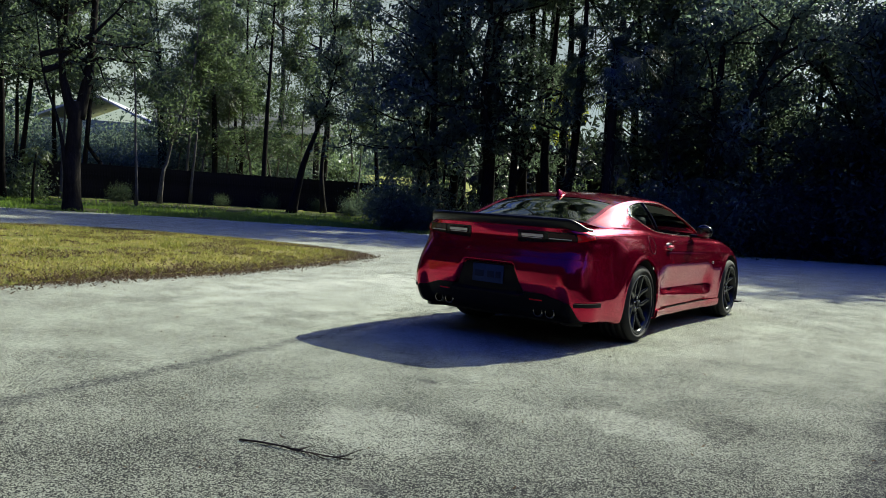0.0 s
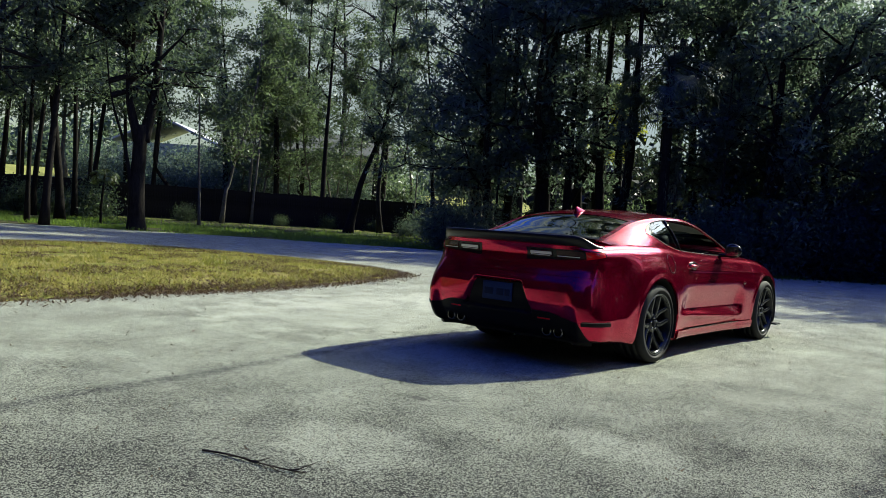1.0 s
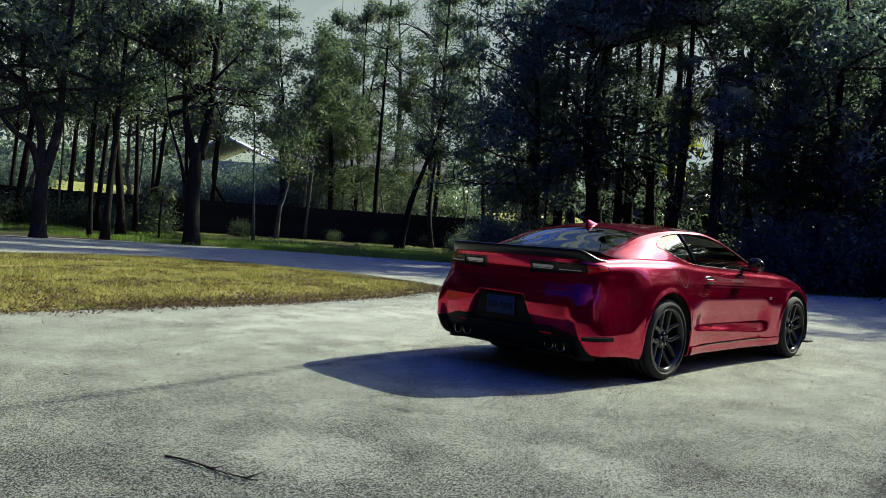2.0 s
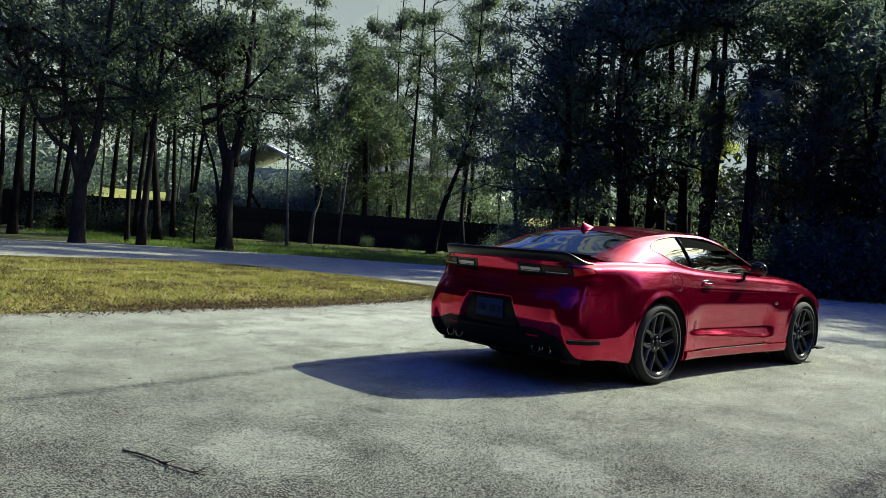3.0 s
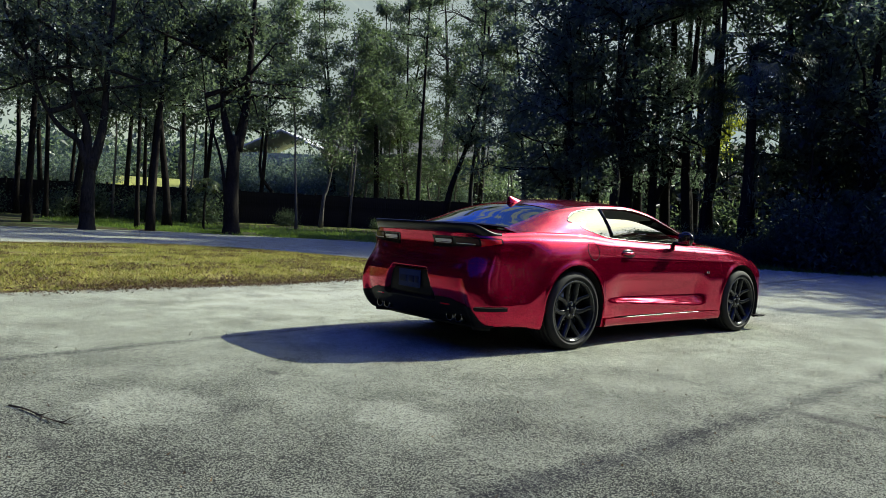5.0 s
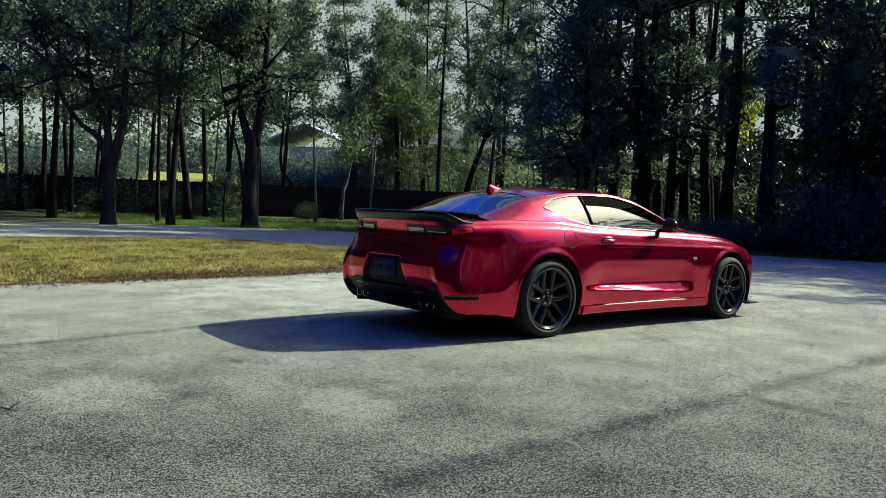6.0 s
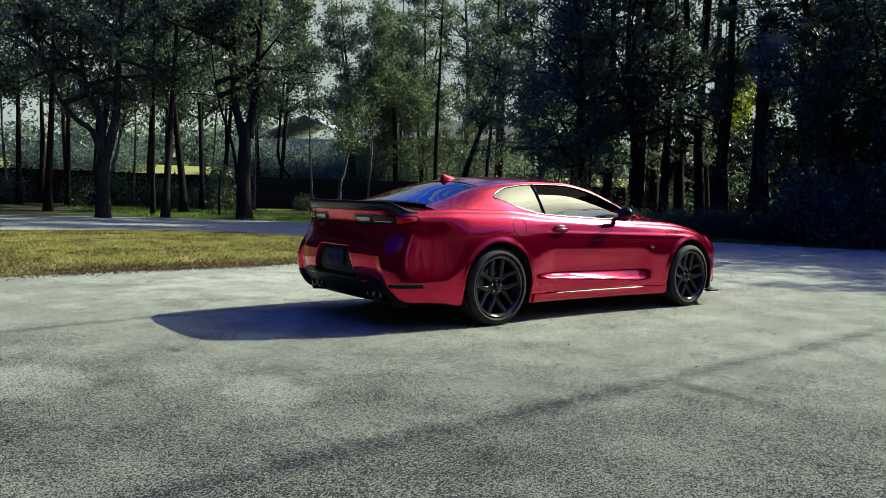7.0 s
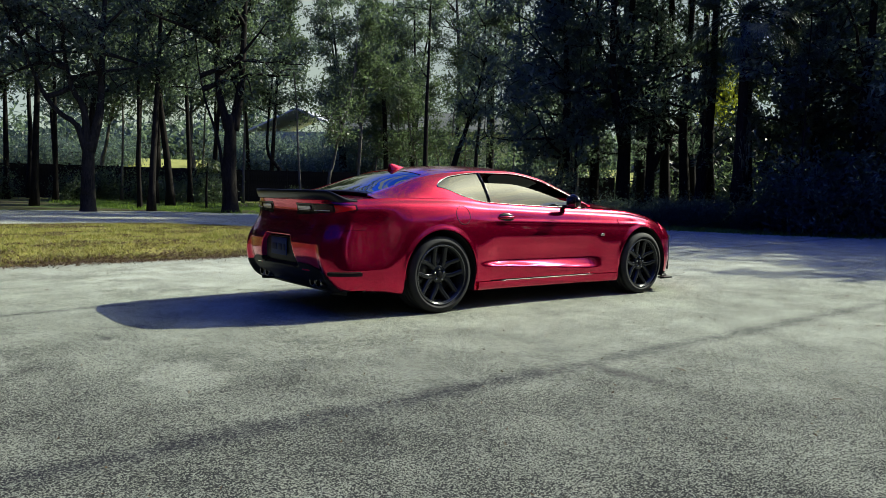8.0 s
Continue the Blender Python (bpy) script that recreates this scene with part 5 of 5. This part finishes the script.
    # bonnet and boot lid
    grid = [[(t * SHOULDER_X(y) * 0.985, y, top_z(y, t * SHOULDER_X(y) * 0.985)) for t in np.linspace(-1, 1, 61)] for y in np.linspace(2.06, NOSE_FROM, 40)]
    sheet("bonnet", grid, M_PAINT, car, flip=True)
    grid = []
    for p in phis:
        e = tail_point(p, 0.999)
        col = []
        for f in np.linspace(0, 1, 18):
            x = e[0] * (1 - f) + f * SHOULDER_X(-0.60) * (p / (math.pi / 2))
            y = e[1] * (1 - f) + f * -0.52
            col.append((x, y, max(0.999, top_z(y, x) - 0.004)))
        grid.append(col)
    sheet("boot_lid", grid, M_PAINT, car)
    # roof, screens, pillars
    ts = np.linspace(-1, 1, 49)
    sheet("roof", [[house_top(y, t) for t in ts] for y in np.linspace(0.03, 1.26, 40)], M_PAINT, car, flip=True)
    sheet("windscreen", [[house_top(y, t * 0.955) + np.array((0, 0, -0.004)) for t in ts] for y in np.linspace(1.265, 2.12, 30)], M_GLASS, car, "tinted windscreen", 0.006, flip=True)
    sheet("rear_window", [[house_top(y, t * 0.93) + np.array((0, 0, -0.004)) for t in ts] for y in np.linspace(-0.53, 0.025, 30)], M_REAR_GLASS, car, "dark rear window reflecting the sky", 0.006, flip=True)
    for s in (-1, 1):
        for a, b, lo, nm in ((1.262, 2.15, 0.955, "windscreen_pillar"), (-0.58, 0.027, 0.93, "rear_pillar")):
            g = [[house_top(y, s * t) for t in np.linspace(lo, 1.0, 5)] for y in np.linspace(a, b, 26)]
            sheet(nm, g, M_PAINT, car, flip=(s > 0))
    for a, b in ((-0.56, -0.53),):
        sheet("window_seal", [[house_top(y, t) for t in ts] for y in (a, b)], M_SATIN_BLACK, car, flip=True)
    ys = np.concatenate([np.linspace(-0.60, 0.08, 18), np.linspace(0.10, 0.6, 22), np.linspace(0.63, 2.10, 40)])
    low = lambda y: DLO_LOW(y) if y > 0.08 else 0.54
    high = lambda y: DLO_HIGH(y) if y > 0.08 else 0.54
    for s, fl in ((1, False), (-1, True)):
        g = np.array(band(ys, lambda y: 0.0, low, 9)) * (s, 1, 1)
        sheet("quarter_panel_top", g, M_PAINT, car, flip=fl)
        g = np.array(band(ys, high, lambda y: 1.0, 9)) * (s, 1, 1)
        sheet("roof_rail", g, M_PAINT, car, flip=fl)
        # shoulder strip between belt and lower body
        g = [[(SHOULDER_X(y) * s, y, SHOULDER_Z(y)), ((SHOULDER_X(y) * 0.5 + BELT_X(y) * 0.5) * s, y, SHOULDER_Z(y) * 0.5 + BELT_Z(y) * 0.5 + 0.001), (BELT_X(y) * s, y, BELT_Z(y))] for y in np.linspace(-0.60, 2.15, 60)]
        sheet("belt_strip", g, M_PAINT, car, thick=0, flip=fl)
        g = np.array(band(np.linspace(0.10, 0.645, 24), low, high, 10, 0.007)) * (s, 1, 1)
        sheet("quarter_window", g, M_GLASS, car, "fixed tinted quarter window", 0.005, fl)
        top = GLASS_UP if s > 0 else high
        g = np.array(band(np.linspace(0.665, 1.94, 40), low, top, 14, 0.009)) * (s, 1, 1)
        sheet("door_window", g, M_GLASS, car, "tinted door window lowered part way" if s > 0 else "tinted door window", 0.005, fl)
        # bright line round the side windows
        loop = [house_side(y, low(y) - 0.015) for y in np.linspace(1.96, 0.085, 44)] + [house_side(y, high(y) + 0.012) for y in np.linspace(0.085, 1.96, 44)]
        loop = np.array(loop) + (0.002, 0, 0)
        v, f = tube(loop * (s, 1, 1), [0.0038] * len(loop), 6)
        part("window_trim", mesh_from("window_trim", v, f, M_CHROME, True), None, car, "thin bright trim round the side windows")
        bar = [house_side(0.655, k) + (0.001, 0, 0) for k in np.linspace(low(0.655), high(0.655), 6)]
        v, f = tube(np.array(bar) * (s, 1, 1), [0.011] * 6, 6)
        part("window_divider", mesh_from("window_divider", v, f, M_GLOSS_BLACK, True), None, car)
        # mirror
        bm = bmesh.new()
        bmesh.ops.create_uvsphere(bm, u_segments=24, v_segments=14, radius=1)
        for vtx in bm.verts:
            x, y, z = vtx.co
            y = y * (0.075 if y > 0 else 0.035)
            vtx.co = (s * (0.935 + x * 0.092), 1.66 + y - 0.02 * x, 1.008 + z * 0.076 * (1 - 0.15 * x))
        mir = part("door_mirror", bm, M_GLOSS_BLACK, car, "gloss-black door mirror")
        part("mirror_stalk", block(s * 0.845, 1.67, 0.955, 0.12, 0.05, 0.035, 0.012), M_GLOSS_BLACK, mir)
        part("mirror_glass", block(s * 0.935, 1.624, 1.008, 0.13, 0.006, 0.10, 0.002), M_CHROME, mir)
        # handle in a dished cup
        bm = bmesh.new()
        bmesh.ops.create_uvsphere(bm, u_segments=20, v_segments=10, radius=1)
        for vtx in bm.verts:
            vtx.co = (s * (side_x(0.80, 0.842) - 0.006 + vtx.co.x * 0.021), 0.80 + vtx.co.y * 0.112, 0.842 + vtx.co.z * 0.050)
        part("handle_cup", bm, M_GLOSS_BLACK, car)
        bar = [(s * (side_x(0.80, 0.842) + 0.006 + 0.026 * math.sin(math.pi * f)), 0.70 + 0.20 * f, 0.850) for f in np.linspace(0, 1, 9)]
        v, f = tube(bar, [0.009, 0.013, 0.014, 0.014, 0.014, 0.014, 0.014, 0.013, 0.009], 8)
        part("door_handle", mesh_from("door_handle", v, f, M_PAINT, True), None, car, "red door handle")
        # badge on the fender
        for k in (-1, 1):
            part("badge_bar", block(s * (side_x(2.15, 0.665) + 0.002), 2.15 + 0.016 * k, 0.665, 0.006, 0.022, 0.026, 0.002), M_CHROME, car)
    # fuel cap outline on the side that is seen
    p = []
    for k in range(41):
        a = 2 * math.pi * k / 40
        y, z = 0.255 + 0.082 * math.cos(a), 0.872 + 0.082 * math.sin(a)
        sec = section(y)
        p.append((float(np.interp(z, np.maximum.accumulate(sec[:, 1]), sec[:, 0])) + 0.0005, y, z))
    v, f = tube(p, [0.0028] * 41, 5, False)
    part("fuel_flap_seam", mesh_from("fuel_flap_seam", v, f, M_LINER, True), None, car)
    # shark-fin aerial, highest at its rear edge
    grid = []
    for a in np.linspace(0, 2 * math.pi, 25):
        col = []
        for k in range(7):
            h = k / 6
            front, back = 0.235 - 0.165 * h ** 0.8, 0.02 + 0.012 * h
            mid, half = (front + back) / 2, (front - back) / 2
            y = mid + half * math.cos(a)
            col.append((0.030 * math.sin(a) * (1 - 0.82 * h) * (1 - 0.35 * math.cos(a)), y, house_top(y, 0)[2] - 0.004 + 0.062 * h ** 0.9))
        grid.append(col)
    sheet("aerial", grid, M_PAINT, car, "red shark-fin aerial", 0)
    # spoiler round the tail
    grid = []
    for p in np.radians(np.linspace(-88, 88, 121)):
        e = tail_point(p, 0.999)
        fall = 0.085 * ramp01(abs(p), 0.85, 1.52)
        drop = 0.055 * ramp01(abs(p), 1.0, 1.52) + 0.03 * ramp01(abs(p), 1.3, 1.52)
        inn = np.array((-math.sin(p) * 0.55, math.cos(p) + 0.12, 0))
        col = [e + inn * 0.17 + (0, 0, 0.018), e + inn * 0.10 + (0, 0, 0.030), e + inn * 0.03 + (0, 0, 0.052), e - inn * 0.025 + (0, 0, 0.072), e - inn * 0.034 + (0, 0, 0.068), e - inn * 0.030 + (0, 0, 0.040), e - inn * 0.012 + (0, 0, -0.006), e + inn * 0.03 + (0, 0, -0.016)]
        col = [c - np.array((0, 0, (fall if i < 5 else fall * 0.8) * (0.4 + 0.6 * min(i, 4) / 4) + (drop if i >= 5 else 0))) for i, c in enumerate(col)]
        grid.append(col)
    sheet("spoiler", grid, M_SPOILER, car, "black boot-lid spoiler", 0.0, flip=True)
    # lamps
    def lamp(name, p0, p1, z0, z1, mat, out, parent, label="", cut=0.0):
        g = []
        for k in range(22):
            f = k / 21
            phi = p0 + (p1 - p0) * f
            phi = math.copysign(math.asin(abs(math.sin(phi)) ** 1.29), phi)
            za, zb = z0 + cut * f, z1
            g.append([tail_point(phi, za + (zb - za) * q / 5, out) for q in range(6)])
        return sheet(name, g, mat, parent, label, 0.02, flip=(p1 < p0))

    for s in (1, -1):
        house = lamp("tail_lamp", s * 0.20, s * 1.49, 0.855, 0.957, M_GLOSS_BLACK, 0.003, car, "smoked twin-cell tail lamp", 0.055)
        lamp("lens", s * 0.235, s * 0.50, 0.892, 0.940, M_LENS_SMOKE, 0.010, house)
        lamp("lens", s * 0.56, s * 0.98, 0.892, 0.946, M_LENS_SMOKE, 0.010, house)
        lamp("reversing_lens", s * 0.24, s * 0.49, 0.908, 0.930, M_LENS_CLEAR, 0.014, house, "pale reversing lens")
        lamp("light_bar", s * 0.565, s * 0.90, 0.898, 0.904, M_LENS_CLEAR, 0.014, house)
        lamp("light_bar", s * 0.245, s * 0.47, 0.898, 0.903, M_LENS_CLEAR, 0.014, house)
        lamp("red_lens", s * 1.02, s * 1.46, 0.884, 0.948, M_LENS_RED, 0.006, house, "red outer lamp lens", 0.03)
        vent = lamp("corner_vent", s * 0.98, s * 1.53, 0.368, 0.396, M_SATIN_BLACK, 0.005, car, "black slit vent in the bumper corner")
        lamp("vent_trim", s * 1.00, s * 1.52, 0.399, 0.404, M_DARK_CHROME, 0.006, vent)
        lamp("reflector", s * 0.36, s * 0.50, 0.388, 0.398, M_LENS_RED, 0.010, car, "thin red bumper reflector")
    plate = part("number_plate", block(0, -1.123, 0.567, 0.305, 0.008, 0.152, 0.004), M_PLATE, car, "blue rear number plate darkened for the shade of its recess")
    for x, w in ((-0.085, 0.09), (0.03, 0.07), (0.105, 0.05)):
        part("plate_bar", block(x, -1.1285, 0.562, w, 0.004, 0.055, 0.0015), M_PLATE_BAR, plate)
    # underside, wheel housings, cabin
    tub = []
    for y in np.linspace(-0.74, 3.6, 24):
        wide = 0.60 if min(abs(y), abs(y - 2.812)) < 0.45 else 0.80
        wide = min(wide, 0.70) if y > 3.3 else wide
        tub.append([(-wide, y, 0.62), (-wide, y, 0.22), (0, y, 0.20), (wide, y, 0.22), (wide, y, 0.62)])
    sheet("underbody", tub, M_LINER, car, "black underbody", 0)
    for nm, (wy, wz, _) in WHEELS_AT.items():
        for s in (1, -1):
            g = [[(s * x, wy + (ARCH - 0.004) * math.cos(a), wz + (ARCH - 0.004) * math.sin(a)) for x in (0.55, 0.70, 0.85, 0.925)] for a in np.linspace(-0.4, math.pi + 0.4, 40)]
            sheet("arch_liner", g, M_LINER, car, "", 0)
    for wy in (0.62, 2.0):
        g = [[(x, wy, z) for z in np.linspace(0.25, 0.95, 4)] for x in np.linspace(-0.78, 0.78, 6)]
        sheet("bulkhead", g, M_LINER, car, "", 0.02)
    sheet("parcel_shelf", [[(x, y, 0.96) for x in np.linspace(-0.72, 0.72, 5)] for y in np.linspace(-0.55, 0.64, 5)], M_TRIM_CLOTH, car, "", 0.02)
    dash = block(0, 1.80, 0.86, 1.44, 0.40, 0.18, 0.05, 4)
    part("dashboard", dash, M_TRIM_CLOTH, car)
    sheet("headlining", [[house_top(y, t * 0.95) + np.array((0, 0, -0.035)) for t in ts[::3]] for y in np.linspace(0.0, 1.28, 14)], M_TRIM_CLOTH, car, "", 0)
    for x in (-0.37, 0.37):
        seat = part("seat", block(x, 1.12, 0.52, 0.50, 0.52, 0.20, 0.07, 4), M_TRIM_CLOTH, car, "dark bucket seat")
        bm = block(0, 0, 0, 0.50, 0.15, 0.62, 0.06, 4)
        bmesh.ops.transform(bm, matrix=Matrix.Translation((x, 0.82, 0.82)) @ Matrix.Rotation(radians(16), 4, "X"), verts=bm.verts)
        part("backrest", bm, M_TRIM_CLOTH, seat)
        bm = block(0, 0, 0, 0.26, 0.10, 0.17, 0.045, 4)
        bmesh.ops.transform(bm, matrix=Matrix.Translation((x, 0.70, 1.155)) @ Matrix.Rotation(radians(12), 4, "X"), verts=bm.verts)
        part("headrest", bm, M_TRIM_CLOTH, seat)
    ring = [(-0.37 + 0.18 * math.cos(a), 1.52 - 0.06 * math.sin(a), 0.93 + 0.17 * math.sin(a)) for a in np.linspace(0, 2 * math.pi, 33)]
    v, f = tube(ring, [0.014] * 33, 8, False)
    part("steering_wheel", mesh_from("steering_wheel", v, f, M_SATIN_BLACK, True), None, car)
    # wheels
    for (nm, (wy, r, wid)) in WHEELS_AT.items():
        for s in (1, -1):
            build_wheel(car, s * (0.935 - wid / 2), wy, r, wid, 0.94 if nm == "rear" else 0.90)
    return car


build_car()


# ---- small things on the asphalt and among the trees ----
M_TWIG = bark_material("dead_twig", (0.02, 0.016, 0.013), (0.075, 0.06, 0.05))


def build_twig():
    rng = np.random.default_rng(8)
    twig = new("fallen_twig")
    a, b = np.array((0.77, -4.34, 0.006)), np.array((1.30, -4.175, 0.005))
    path = [a + (b - a) * f + np.array((0, 0.012 * math.sin(7 * f), 0.004 * math.sin(math.pi * f))) for f in np.linspace(0, 1, 14)]
    v, f = tube(path, [0.0052 - 0.003 * k / 13 for k in range(14)], 7)
    part("stem", mesh_from("stem", v, f, M_TWIG, True), None, twig)
    for k in range(9):
        p = path[3 + k]
        aim = (b - a) * 0.9 + np.array((rng.normal(0, 0.12), rng.normal(0, 0.16), 0.03))
        shoot = wander(rng, p, aim, rng.uniform(0.06, 0.16), 5, 0.12)
        shoot = [np.array((q[0], q[1], max(0.005, q[2]))) for q in shoot]
        v, f = tube(shoot, [0.0034, 0.003, 0.0026, 0.0022, 0.0016, 0.001], 5)
        part("side_shoot", mesh_from("side_shoot", v, f, M_TWIG, True), None, twig)
    tagged(twig, "dark dead twig with short side shoots on the asphalt", "twig")


def leaf_mesh(seed):
    """A dry curled leaf lying on the ground."""
    rng = np.random.default_rng(seed)
    verts, faces = [], []
    for i in range(9):
        t = i / 8
        w = 0.024 * math.sin(math.pi * min(1, t * 0.96 + 0.04)) ** 0.8 * (1 - 0.25 * t)
        for j in (-1, -0.5, 0, 0.5, 1):
            verts.append((-0.05 + 0.10 * t, w * j, 0.003 + 0.003 * j * j * (0.6 + 0.4 * t) + 0.008 * math.sin(3 * t + seed) + rng.normal(0, 0.0008)))
    for i in range(8):
        for j in range(4):
            faces.append((i * 5 + j, (i + 1) * 5 + j, (i + 1) * 5 + j + 1, i * 5 + j + 1))
    return mesh_from("leaf_blade", verts, faces, M_DEAD_LEAF, True)


def build_fallen_leaves():
    rng = np.random.default_rng(14)
    first = new("fallen_leaf", leaf_mesh(1))
    tagged(first, "small dry brown leaf lying on the asphalt", "leaf", "fallen leaves on the asphalt")
    first.matrix_basis = pose(2.51, 1.09, 0.002, 0, 0, 40) @ Matrix.Diagonal((0.6, 0.6, 0.6, 1))
    spots = [(1.18, 3.94), (-0.22, 5.25), (3.12, 2.44), (2.27, 4.77), (4.35, 0.09), (3.45, -0.04), (3.39, 2.9), (-3.4, 2.2), (-2.9, 0.6), (-3.9, 4.6), (-2.2, -2.6), (-3.2, -1.2), (1.9, 6.0), (4.0, 3.6), (5.2, 1.8), (-4.3, 1.5)]
    for x, y in spots:
        k = rng.uniform(0.45, 0.8)
        copy_thing(first, pose(x, y, 0.002, 0, 0, rng.uniform(0, 360)) @ Matrix.Diagonal((k / 0.6, k / 0.6, k / 0.6, 1)))
    # finer crumbs of leaf and grit, too small to pick apart
    crumbs = [(rng.uniform(-5, 7), rng.uniform(-5, 12), 0.002) for _ in range(1500)]
    ob = blades("leaf_crumb", crumbs, 0.013, M_DEAD_LEAF, "crumbs of dead leaf scattered on the asphalt", 0.9, 0.5)
    tagged(ob, category="litter")


def build_moss():
    rng = np.random.default_rng(19)
    tri = []
    for cx, cy, top, n in ((-16.9, 19.4, 2.9, 12), (-16.3, 19.6, 2.6, 8), (-7.6, 19.0, 3.4, 5)):
        for k in range(n):
            x, y = cx + rng.normal(0, 0.35), cy + rng.normal(0, 0.25)
            z, L = top + rng.normal(0, 0.25), rng.uniform(0.7, 1.9)
            for q in range(16):
                f = q / 16
                p = np.array((x + rng.normal(0, 0.05), y + rng.normal(0, 0.05), z - L * f))
                s = np.array((rng.normal(0, 0.013), rng.normal(0, 0.013), 0))
                tri.append([p - s, p + s, p + np.array((rng.normal(0, 0.02), 0, -L * 0.16))])
    ob = new("hanging_moss", quads_mesh("hanging_moss", np.array(tri), M_MOSS))
    tagged(ob, "pale grey moss hanging from low limbs", "moss", kind="stuff")


build_twig()
build_fallen_leaves()
build_moss()
